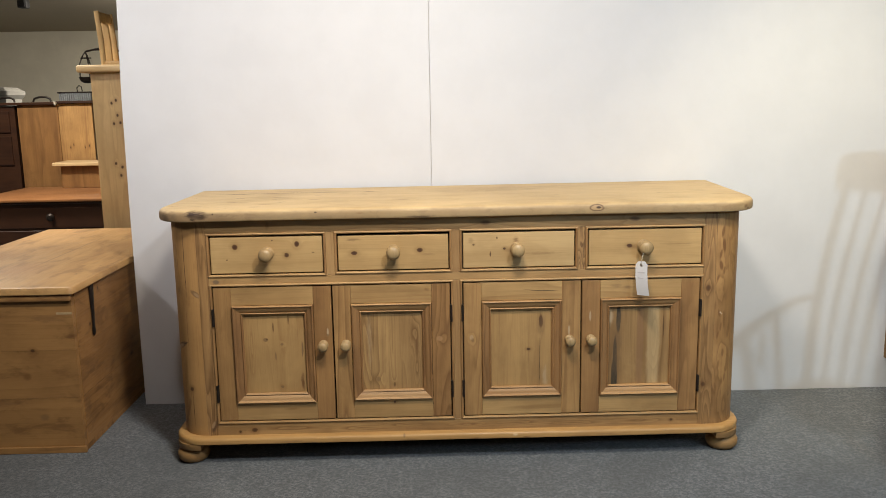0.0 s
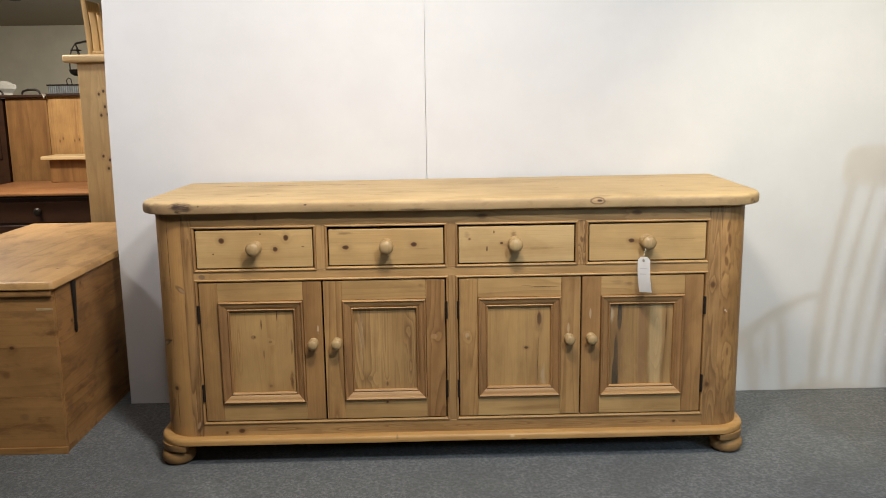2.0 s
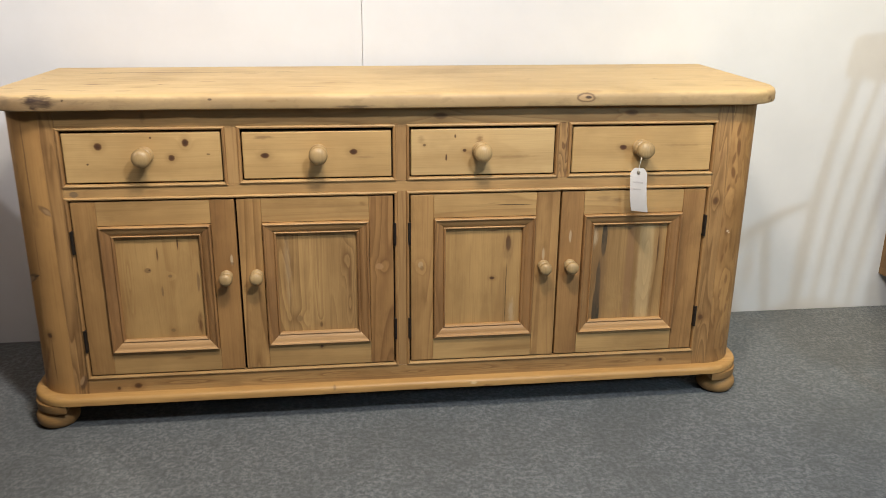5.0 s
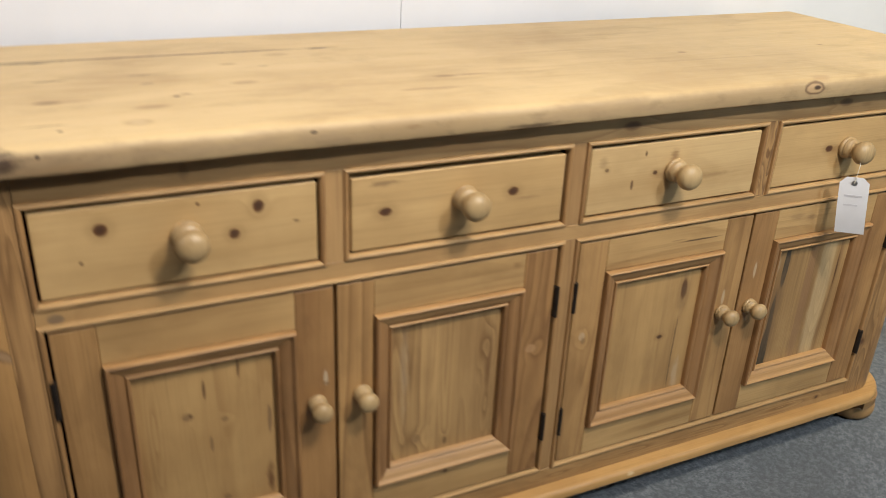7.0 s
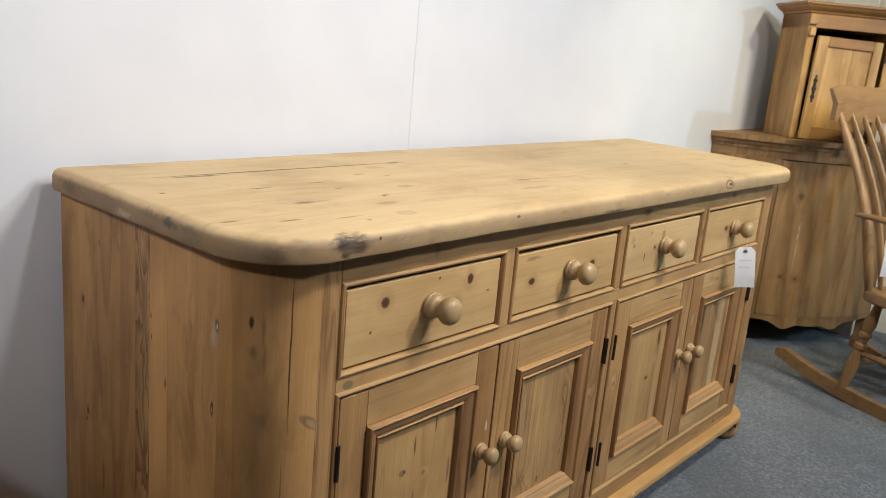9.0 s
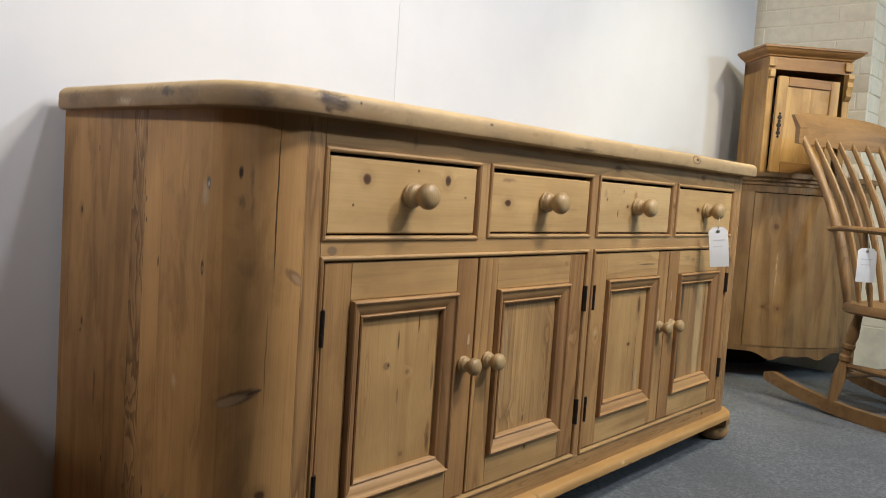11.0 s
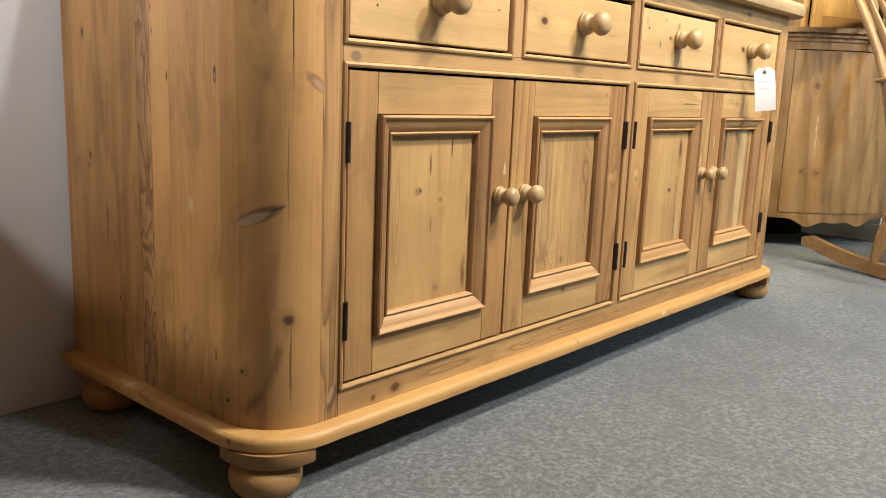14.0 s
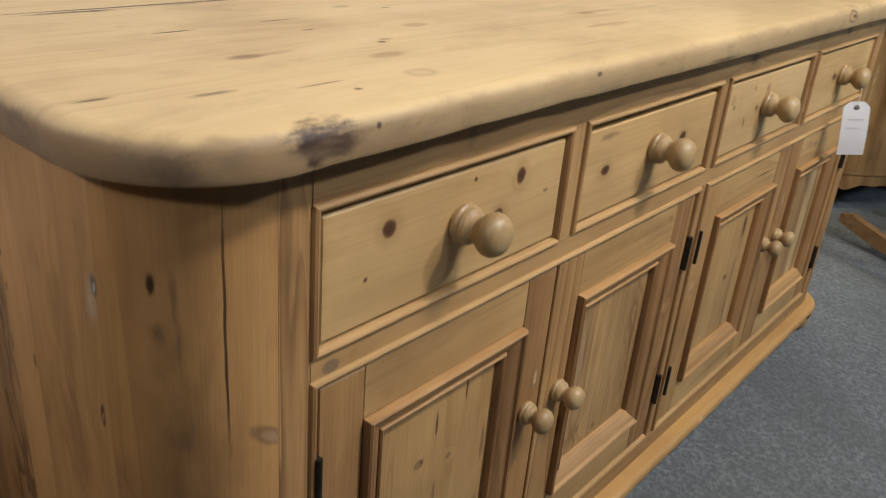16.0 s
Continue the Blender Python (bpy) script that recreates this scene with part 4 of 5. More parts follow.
# plinth moulding and feet
M_BASE = pine("pine_plinth", "x", (0.56, 0.345, 0.145), (0.42, 0.225, 0.085), 22, 0.45,
              [(-1.03, 0.06, 0.094, 0.02, 0.006, 0.006, (0.16, 0.05, 0.025), 0.6, 0.9), (-0.2, -0.035, 0.10, 0.006, 0.03, 0.012, GREY, 0.6, 0.6), (-0.19, -0.035, 0.086, 0.06, 0.03, 0.005, (0.24, 0.125, 0.05), 0.9, 0.7), (0.06, -0.035, 0.084, 0.03, 0.03, 0.005, KNOT, 0.8, 0.7), (0.20, -0.035, 0.095, 0.012, 0.03, 0.006, (0.70, 0.52, 0.30), 0.8, 0.7), (0.24, -0.035, 0.084, 0.02, 0.03, 0.004, KNOT, 0.8, 0.7), (0.55, -0.035, 0.09, 0.10, 0.03, 0.006, (0.30, 0.16, 0.065), 0.9, 0.6), (-0.60, -0.035, 0.088, 0.09, 0.03, 0.006, (0.30, 0.16, 0.065), 0.9, 0.6), (-1.03, 0.30, 0.098, 0.02, 0.05, 0.008, (0.16, 0.09, 0.04), 0.85, 0.8), (-1.03, 0.36, 0.103, 0.02, 0.03, 0.004, (0.70, 0.55, 0.36), 0.8, 0.7), (-0.82, -0.03, 0.112, 0.012, 0.03, 0.006, GREY, 0.8, 0.5)], 0.5, 12)
plinth = [(0.004, 0.080), (0.0005, 0.0825), (0.0, 0.087)] + [(0.011 - 0.011 * math.cos(a), 0.094 + 0.0105 * math.sin(a)) for a in (0.0, 0.4, 0.8, 1.2, 1.5708)] + [(0.024, 0.106)]
part("plinth_moulding", worn(slab(-1.037, 1.040, -0.029, 0.606, 0.125, plinth, 90), 0.0008, 8), M_BASE, SB, "orange-toned rounded pine plinth moulding")
M_FOOT = pine("pine_foot", "x", (0.42, 0.255, 0.115), (0.27, 0.145, 0.058), 20, 0.5)
bun = [(0.0005, 0), (0.036, 0.0), (0.046, 0.005), (0.0535, 0.014), (0.057, 0.026), (0.0565, 0.038), (0.052, 0.047), (0.046, 0.052), (0.044, 0.054), (0.046, 0.0565), (0.0005, 0.0565)]
foot = None
for sx in (-1, 1):
    for fy in (0.045, 0.53):
        if foot is None:
            foot = part("bun_foot", lathe(bun, 32), M_FOOT, SB, "turned pine bun foot")
            foot.location = (sx * 0.974, fy, 0)
        else:
            again(foot, (sx * 0.974, fy, 0))
        if fy < 0.1:
            bm = loft([[(x if sx < 0 else -x, y, z) for x, y in outline(-1.030, -0.930, -0.022, 0.085, 0.085, k)[:12] + [(-0.930 - k, -0.022 + k)]] for k, z in ((0.002, 0.0568), (0, 0.060), (0, 0.0798))])
        else:
            bm = box(min(sx * 1.02, sx * 0.88), max(sx * 1.02, sx * 0.88), 0.47, 0.595, 0.0568, 0.0798, 0.002)
        part("foot_block", bm, M_FOOT, SB)


# ---- price tags ----
def price_tag(place, turn, w, h, string, label, bars=3):
    t = thing("price_tag", place, turn, label, "price tag", "price tags")
    bm, rows, c = bmesh.new(), 9, 0.012
    plan = [(-w / 2 + c, 0), (w / 2 - c, 0), (w / 2, -c)] + [(w / 2, -c - (h - c) * k / rows) for k in range(1, rows + 1)] + [(-w / 2, -c - (h - c) * k / rows) for k in range(rows, 0, -1)] + [(-w / 2, -c)]
    bow = lambda z: -0.006 * math.sin(2.6 * -z / h)
    front = [bm.verts.new((x, bow(z), z)) for x, z in plan]
    back = [bm.verts.new((x, bow(z) + 0.0006, z)) for x, z in plan]
    n = len(plan)
    m = rows
    bm.faces.new((front[0], front[1], front[2], front[n - 1]))
    bm.faces.new((back[n - 1], back[2], back[1], back[0]))
    for k in range(m):
        i, j = 2 + k, n - 1 - k
        bm.faces.new((front[i], front[i + 1], front[j - 1], front[j]))
        bm.faces.new((back[j], back[j - 1], back[i + 1], back[i]))
    for i in range(n):
        bm.faces.new((front[i], back[i], back[(i + 1) % n], front[(i + 1) % n]))
    part("card", bm, M_TAG, t)
    part("eyelet", lathe([(0.0018, 0), (0.0055, 0.0), (0.0055, 0.0012), (0.0018, 0.0012)], 14, None, Matrix.Translation((0, bow(-0.012), -0.012)) @ pose(0, 0, 0, 90, 0, 0)), M_STEEL, t)
    part("string", tube([(0, bow(-0.012) - 0.001, -0.012), (0.003, -0.002, 0.006)] + string, 0.0008, 6), M_STRING, t)
    for k in range(bars):
        z = -h * (0.34 + 0.16 * k)
        part("print_bar", box(-w * 0.3, w * (0.3 - 0.12 * (k % 2)), bow(z) - 0.0004, bow(z) - 0.0001, z, z + 0.004, 0), M_INK, t)
    return t


SIDE_TAG = price_tag((0.634, -0.052, 0.724), -58, 0.055, 0.118, [(0.006, 0.004, 0.026), (0.0, 0.014, 0.042)], "white card price tag hanging from a drawer knob", 2)
SIDE_TAG.matrix_basis = SIDE_TAG.matrix_basis @ pose(0, 0, 0, 0, -7, 0)

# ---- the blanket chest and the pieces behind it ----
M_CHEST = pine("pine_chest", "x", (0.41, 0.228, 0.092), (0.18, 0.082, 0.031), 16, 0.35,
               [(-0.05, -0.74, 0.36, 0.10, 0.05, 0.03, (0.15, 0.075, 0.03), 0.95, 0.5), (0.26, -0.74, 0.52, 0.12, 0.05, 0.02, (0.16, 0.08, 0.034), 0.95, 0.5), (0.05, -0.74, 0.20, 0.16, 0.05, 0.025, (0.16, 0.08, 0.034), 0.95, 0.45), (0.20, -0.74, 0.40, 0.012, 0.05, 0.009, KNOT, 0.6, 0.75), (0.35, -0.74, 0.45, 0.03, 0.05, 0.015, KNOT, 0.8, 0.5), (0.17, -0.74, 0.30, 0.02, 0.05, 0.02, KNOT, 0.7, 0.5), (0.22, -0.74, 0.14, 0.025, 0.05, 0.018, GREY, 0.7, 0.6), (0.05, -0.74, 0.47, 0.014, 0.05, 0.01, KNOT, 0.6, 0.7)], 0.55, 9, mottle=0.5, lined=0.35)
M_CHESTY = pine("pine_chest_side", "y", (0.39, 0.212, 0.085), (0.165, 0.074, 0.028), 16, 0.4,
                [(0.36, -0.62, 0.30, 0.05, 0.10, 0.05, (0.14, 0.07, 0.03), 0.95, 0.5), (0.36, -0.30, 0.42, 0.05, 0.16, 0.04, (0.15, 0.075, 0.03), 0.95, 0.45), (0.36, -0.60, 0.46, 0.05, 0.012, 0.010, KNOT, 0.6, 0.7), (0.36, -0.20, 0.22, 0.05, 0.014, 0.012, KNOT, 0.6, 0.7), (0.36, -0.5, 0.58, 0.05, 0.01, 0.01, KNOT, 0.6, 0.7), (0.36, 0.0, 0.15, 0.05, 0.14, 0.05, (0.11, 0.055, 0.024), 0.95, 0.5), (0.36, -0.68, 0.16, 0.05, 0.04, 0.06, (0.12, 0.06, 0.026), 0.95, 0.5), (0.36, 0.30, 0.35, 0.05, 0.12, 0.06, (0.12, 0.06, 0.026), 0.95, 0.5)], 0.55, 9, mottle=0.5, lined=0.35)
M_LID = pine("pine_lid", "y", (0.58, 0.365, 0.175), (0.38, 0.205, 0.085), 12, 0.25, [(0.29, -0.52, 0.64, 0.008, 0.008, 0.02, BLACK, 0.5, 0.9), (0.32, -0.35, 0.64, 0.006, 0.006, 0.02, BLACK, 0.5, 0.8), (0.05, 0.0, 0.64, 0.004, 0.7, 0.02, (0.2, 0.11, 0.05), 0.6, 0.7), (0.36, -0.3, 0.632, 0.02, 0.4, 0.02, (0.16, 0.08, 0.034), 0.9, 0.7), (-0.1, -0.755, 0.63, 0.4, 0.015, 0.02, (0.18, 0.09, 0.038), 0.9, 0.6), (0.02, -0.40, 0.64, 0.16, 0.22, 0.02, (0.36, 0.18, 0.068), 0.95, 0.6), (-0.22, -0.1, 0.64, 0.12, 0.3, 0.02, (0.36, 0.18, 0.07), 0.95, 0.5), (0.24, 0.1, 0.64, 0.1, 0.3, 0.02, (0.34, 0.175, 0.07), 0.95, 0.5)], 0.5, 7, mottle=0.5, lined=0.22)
CH = thing("blanket_chest", (-1.765, 0.87, 0), 0, "old pine blanket chest with iron strap hinge, lid closed", "chest")
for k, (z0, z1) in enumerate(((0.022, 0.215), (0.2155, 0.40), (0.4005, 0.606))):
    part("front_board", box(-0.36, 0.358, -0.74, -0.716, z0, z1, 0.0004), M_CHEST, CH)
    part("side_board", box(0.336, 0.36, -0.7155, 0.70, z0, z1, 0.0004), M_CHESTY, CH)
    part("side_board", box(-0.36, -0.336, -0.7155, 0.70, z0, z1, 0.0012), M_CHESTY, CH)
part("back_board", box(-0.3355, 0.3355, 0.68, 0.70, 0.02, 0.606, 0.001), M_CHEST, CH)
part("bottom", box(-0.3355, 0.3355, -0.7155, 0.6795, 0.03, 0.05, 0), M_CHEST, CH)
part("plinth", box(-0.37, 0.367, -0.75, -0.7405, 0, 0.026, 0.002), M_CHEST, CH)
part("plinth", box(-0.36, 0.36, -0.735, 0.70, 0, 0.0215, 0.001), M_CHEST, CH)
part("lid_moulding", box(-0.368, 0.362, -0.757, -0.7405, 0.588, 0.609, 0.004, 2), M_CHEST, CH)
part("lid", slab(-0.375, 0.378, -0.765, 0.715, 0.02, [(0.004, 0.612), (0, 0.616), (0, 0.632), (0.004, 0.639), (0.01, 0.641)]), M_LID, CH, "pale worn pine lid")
part("strap_hinge", tube([(0.362, -0.57, 0.622), (0.3635, -0.57, 0.60), (0.3635, -0.572, 0.52), (0.3635, -0.575, 0.45), (0.3635, -0.576, 0.425), (0.3635, -0.576, 0.41)], [0.022, 0.023, 0.017, 0.012, 0.016, 0.009], 8, None, 0.2), M_IRON, CH, "black iron strap hinge")
part("dovetail", box(0.30, 0.3575, -0.7415, -0.7402, 0.535, 0.543, 0), plain("split_wood", (0.42, 0.29, 0.15), 0.6, 0, 0.1, 60), CH)

M_TALL = pine("pine_tall", "z", (0.70, 0.525, 0.315), (0.56, 0.385, 0.205), 18, 0.35,
              [(x, -0.2, z, 0.009, 0.05, 0.012, KNOT, 0.6, 0.85) for x, z in ((-0.135, 1.30), (-0.11, 1.315), (-0.108, 1.235), (-0.13, 1.19), (-0.095, 1.195), (-0.138, 0.975), (-0.105, 0.955), (-0.115, 0.91), (-0.07, 0.86))], 0.5, 10, lined=0.4)
M_PALE = pine("pale_pine_top", "x", (0.70, 0.53, 0.33), (0.56, 0.39, 0.21), 14, 0.3, (), 0.5, 8, lined=0.3)
TC = thing("tall_cupboard", (-1.66, 1.93, 0), 0, "tall pale pine cupboard with dark knots and an overhanging top", "cupboard")
part("body", box(-0.235, 0.30, -0.2, 0.2, 0, 1.462, 0.002), M_TALL, TC)
part("top", box(-0.295, 0.34, -0.24, 0.22, 1.4625, 1.502, 0.012, 3), M_PALE, TC)
CC = thing("small_chair", (-1.805, 1.85, 1.502), -90, "small pale pine chair standing on a cupboard", "chair")
M_CHAIR = pine("pine_chair", "z", (0.64, 0.455, 0.235), (0.48, 0.305, 0.145), 18, 0.4)
for x in (-0.094, 0.094):
    part("back_post", tube([(x, -0.02, 0.0), (x, -0.026, 0.14), (x, -0.038, 0.282)], [0.015, 0.016, 0.014], 10, None, 0.75), M_CHAIR, CC)
part("crest_rail", box(-0.080, 0.080, -0.048, -0.024, 0.225, 0.280, 0.009, 3), M_CHAIR, CC, "deep rounded top rail")
part("splat", tube([(0, -0.022, 0.015), (0, -0.026, 0.12), (0, -0.034, 0.23)], [0.019, 0.021, 0.019], 8, None, 0.45), M_CHAIR, CC)
part("seat", box(-0.12, 0.12, -0.005, 0.20, 0.0, 0.02, 0.006, 2), M_CHAIR, CC)

M_DARK = pine("dark_stained_wood", "x", (0.058, 0.025, 0.013), (0.028, 0.011, 0.007), 20, 0.5, (), 0.4, 9)
M_RED = pine("reddish_pine", "x", (0.36, 0.17, 0.075), (0.23, 0.095, 0.04), 20, 0.5, (), 0.4, 9)
DD = thing("dark_dresser", (-2.5, 3.02, 0), 0, "dark stained chest of drawers with a reddish pine top", "dresser")
part("body", box(-0.58, 0.6, -0.41, 0.42, 0, 0.66, 0.002), M_DARK, DD)
part("drawer", box(-0.55, 0.57, -0.42, -0.4105, 0.50, 0.635, 0.003), M_DARK, DD)
part("drawer", box(-0.55, 0.57, -0.42, -0.4105, 0.30, 0.485, 0.003), M_DARK, DD)
part("moulding", box(-0.6, 0.62, -0.43, 0.42, 0.6605, 0.676, 0.004, 2), M_DARK, DD)
part("top", box(-0.62, 0.64, -0.45, 0.43, 0.6765, 0.694, 0.004, 2), M_RED, DD, "reddish polished pine top")
part("drop_handle", lathe([(0.0005, 0), (0.016, 0.0), (0.012, 0.006), (0.008, 0.016), (0.024, 0.024), (0.026, 0.034), (0.016, 0.044), (0.0005, 0.046)], 18, None, Matrix.Translation((-0.07, -0.42, 0.575)) @ pose(0, 0, 0, 90, 0, 0)), M_IRON, DD, "dark round drawer pull")

M_BROWN = pine("brown_pine", "z", (0.33, 0.175, 0.066), (0.17, 0.078, 0.028), 18, 0.7, (), 0.5, 8)
M_GOLD = pine("golden_pine", "z", (0.60, 0.37, 0.16), (0.33, 0.165, 0.062), 22, 0.8,
              [(x, 0, z, 0.006, 0.9, 0.018, KNOT, 0.6, 0.7) for x, z in ((-0.06, 0.98), (-0.035, 1.0), (0.05, 0.98), (0.085, 0.99))], 0.5, 9)
BC = thing("brown_cabinet", (-3.05, 3.85, 0), 0, "brown pine cabinet with a thin overhanging top", "cabinet")
part("body", box(-0.16, 0.148, -0.25, 0.3, 0, 1.305, 0.002), M_BROWN, BC)
part("top", box(-0.5, 0.148, -0.28, 0.33, 1.3055, 1.325, 0.003), M_DARK, BC)
GC = thing("golden_cabinet", (-2.77, 3.85, 0), 0, "golden knotty pine cabinet with streaked side", "cabinet")
part("body", box(-0.13, 0.125, -0.25, 0.3, 0, 1.312, 0.002), M_GOLD, GC)
part("top", box(-0.128, 0.15, -0.28, 0.33, 1.3125, 1.332, 0.003), M_DARK, GC)
part("string", tube([(-0.14, -0.285, 1.33), (-0.13, -0.29, 1.30), (-0.12, -0.285, 1.325), (-0.135, -0.288, 1.315)], 0.006, 6), M_STRING, GC)
LC = thing("low_cabinet", (-2.60, 3.42, 0.694), 0, "low pine stand with a pale top, on the dresser", "stand")
part("body", box(-0.2, 0.3, -0.1, 0.1, 0, 0.165, 0.003), M_BROWN, LC)
part("top", slab(-0.25, 0.34, -0.15, 0.14, 0.03, [(0.003, 0.1655), (0, 0.169), (0, 0.185), (0.005, 0.19)]), M_PALE, LC)
BK = thing("dark_cabinet", (-3.52, 3.85, 0), 0, "nearly black stained wooden cabinet", "cabinet")
part("body", box(-0.3, 0.29, -0.25, 0.3, 0, 1.3, 0.003), M_DARK, BK)
part("drawer", box(-0.26, 0.25, -0.262, -0.2505, 1.10, 1.26, 0.003), M_DARK, BK)
part("drawer", box(-0.26, 0.25, -0.262, -0.2505, 0.85, 1.07, 0.003), M_DARK, BK)

M_ZINC = plain("galvanised_steel", (0.40, 0.42, 0.43), 0.45, 0.8, 0.15, 40, 0.2)
TR = thing("trough", (-2.82, 3.80, 1.332), 0, "small ribbed galvanised trough with a wire handle", "trough")
bm = bmesh.new()
for k in range(15):
    lathe([(0.0005, 0), (0.0075, 0), (0.0075, 0.058), (0.0005, 0.058)], 8, bm, Matrix.Translation((-0.115 + k * 0.0165, -0.06, 0)))
box(-0.125, 0.125, -0.058, 0.06, 0.0, 0.057, 0.002, 1, bm)
part("ribs", bm, M_ZINC, TR)
part("rim", box(-0.132, 0.132, -0.07, 0.065, 0.058, 0.07, 0.003), M_IRON, TR)
part("handle", tube([(0.0, 0, 0.07), (-0.005, 0, 0.10), (0.012, 0, 0.118), (0.03, 0, 0.11), (0.036, 0, 0.07)], 0.004, 8), M_IRON, TR)
IH = thing("iron_handle", (-3.08, 3.75, 1.325), 0, "black iron loop handle lying on a cabinet top", "handle")
part("loop", tube([(-0.07, 0, 0.005), (-0.06, 0, 0.028), (-0.02, 0, 0.04), (0.03, 0, 0.04), (0.06, 0, 0.028), (0.068, 0, 0.005)], 0.008, 8), M_IRON, IH)
copy_thing(IH, pose(-3.36, 3.75, 1.325))

BS = thing("balance_scale", (-2.69, 4.04, 1.332), 0, "black iron balance scale with a hanging pan", "scale")
part("post", tube([(0, 0, 0.02), (0, 0, 0.32), (0.0, 0, 0.40), (0.01, 0, 0.50)], [0.014, 0.014, 0.022, 0.012], 10), M_IRON, BS)
part("beam", tube([(-0.14, 0, 0.39), (-0.07, 0, 0.405), (0, 0, 0.41), (0.07, 0, 0.405), (0.14, 0, 0.39)], [0.008, 0.008, 0.014, 0.008, 0.008], 8), M_IRON, BS)
for x, dy in ((-0.185, -0.03), (-0.095, -0.03), (-0.14, 0.05)):
    part("rod", tube([(-0.14, 0, 0.39), ((x - 0.14) / 2, dy / 2, 0.35), (x, dy, 0.28), (x, dy, 0.18)], 0.005, 6), M_IRON, BS)
part("hoop", tube([(-0.14 + 0.04 * math.cos(a), 0.04 * math.sin(a), 0.34) for a in [k * 6.2832 / 12 for k in range(13)]], 0.004, 6), M_IRON, BS)
part("pan", lathe([(0.0005, 0.14), (0.03, 0.143), (0.055, 0.16), (0.065, 0.19), (0.062, 0.19), (0.05, 0.165), (0.0005, 0.15)], 20, None, Matrix.Translation((-0.14, 0, 0))), M_IRON, BS)
part("foot", lathe([(0.0005, 0), (0.06, 0), (0.055, 0.012), (0.02, 0.02), (0.0005, 0.022)], 20), M_IRON, BS)

SP = thing("ceiling_spotlight", (-4.47, 6.6, CEIL), 0, "small black spotlight on the ceiling", "spotlight")
part("stem", tube([(0, 0, 0), (0, 0, -0.06)], 0.01, 8), M_IRON, SP)
M_BLACK = plain("black_paint", (0.02, 0.019, 0.018), 0.6, 0, 0.1, 40)
part("head", box(-0.05, 0.05, -0.05, 0.05, -0.14, -0.05, 0.012, 2), M_BLACK, SP)
part("bezel", box(-0.04, 0.04, -0.062, -0.0505, -0.13, -0.06, 0.005), M_BLACK, SP)
WO = thing("white_ornament", (-4.3, 6.0, 0), 0, "dull white painted cornice piece on a stand", "ornament")
part("block", slab(-0.35, -0.06, -0.2, 0.2, 0.03, [(0.03, 0), (0.03, 1.38), (0.0, 1.42), (0.0, 1.46), (0.03, 1.48), (0.06, 1.50)]), plain("dull_plaster", (0.17, 0.16, 0.135), 0.8, 0, 0.1, 12), WO)

# ---- the bow-fronted corner cabinet ----
BX, BY, BR = 2.58, 0.68, 0.69
M_BOW = pine("pine_bow", "z", (0.32, 0.20, 0.092), (0.165, 0.083, 0.033), 18, 0.6,
             [(-0.538, -0.432, 0.71, 0.02, 0.02, 0.02, KNOT, 0.6, 0.6), (-0.51, -0.46, 0.34, 0.014, 0.014, 0.014, KNOT, 0.6, 0.75), (-0.555, -0.41, 0.345, 0.012, 0.012, 0.01, KNOT, 0.6, 0.65), (-0.525, -0.445, 0.5, 0.009, 0.009, 0.2, (0.56, 0.40, 0.22), 0.9, 0.75), (-0.545, -0.42, 0.62, 0.006, 0.006, 0.16, (0.14, 0.07, 0.03), 0.9, 0.6), (-0.49, -0.48, 0.45, 0.007, 0.007, 0.2, (0.16, 0.08, 0.034), 0.9, 0.6),
              (-0.38, -0.57, 0.45, 0.03, 0.03, 0.25, (0.17, 0.085, 0.035), 0.9, 0.5)], 0.5, 9)
BW = thing("corner_cabinet", (BX, BY, 0), 0, "bow-fronted stripped pine corner cabinet with a scalloped apron", "cabinet")


def bow(r, a0, a1, z0, z1, thick=0.02, n=20, low=None):
    """A curved board about the cabinet's inner corner; low(a) gives its lower edge."""
    rings = []
    for i in range(n + 1):
        a = radians(a0 + (a1 - a0) * i / n)
        b = low(math.degrees(a)) if low else z0
        c, s = math.cos(a), math.sin(a)
        rings.append([(r * c, r * s, b), (r * c, r * s, z1), ((r - thick) * c, (r - thick) * s, z1), ((r - thick) * c, (r - thick) * s, b)])
    return loft(rings)


part("door", bow(BR + 0.004, -149.88, -115.12, 0.165, 0.858, 0.02, 24), M_BOW, BW, "curved pine door with knots")
part("stile", bow(BR, -178, -150, 0.165, 0.862), M_BOW, BW)
part("stile", bow(BR, -115, -92, 0.165, 0.862), M_BOW, BW)
part("frieze", bow(BR, -178, -92, 0.8625, 0.895, 0.02, 30), M_BOW, BW)
for r, z0, z1 in ((BR + 0.006, 0.8955, 0.912), (BR + 0.016, 0.9125, 0.93), (BR + 0.03, 0.9305, 0.952)):
    part("cornice", bow(r, -178.5, -91.5, z0, z1, 0.05, 34), M_BOW, BW)
part("top", loft([[(0, 0, z)] + [((BR - 0.01) * math.cos(radians(a)), (BR - 0.01) * math.sin(radians(a)), z) for a in range(-178, -91, 4)] for z in (0.93, 0.951)]), M_BOW, BW)
part("apron", bow(BR, -178, -92, 0.11, 0.1645, 0.02, 60, lambda a: 0.138 - 0.036 * math.exp(-(((a + 139) / 4.2) ** 2)) - 0.018 * math.exp(-(((a + 129) / 5) ** 2)) - 0.032 * math.exp(-(((a + 118.5) / 4.5) ** 2))), M_BOW, BW, "scalloped pine apron")
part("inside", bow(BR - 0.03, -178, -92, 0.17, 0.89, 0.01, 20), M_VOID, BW)
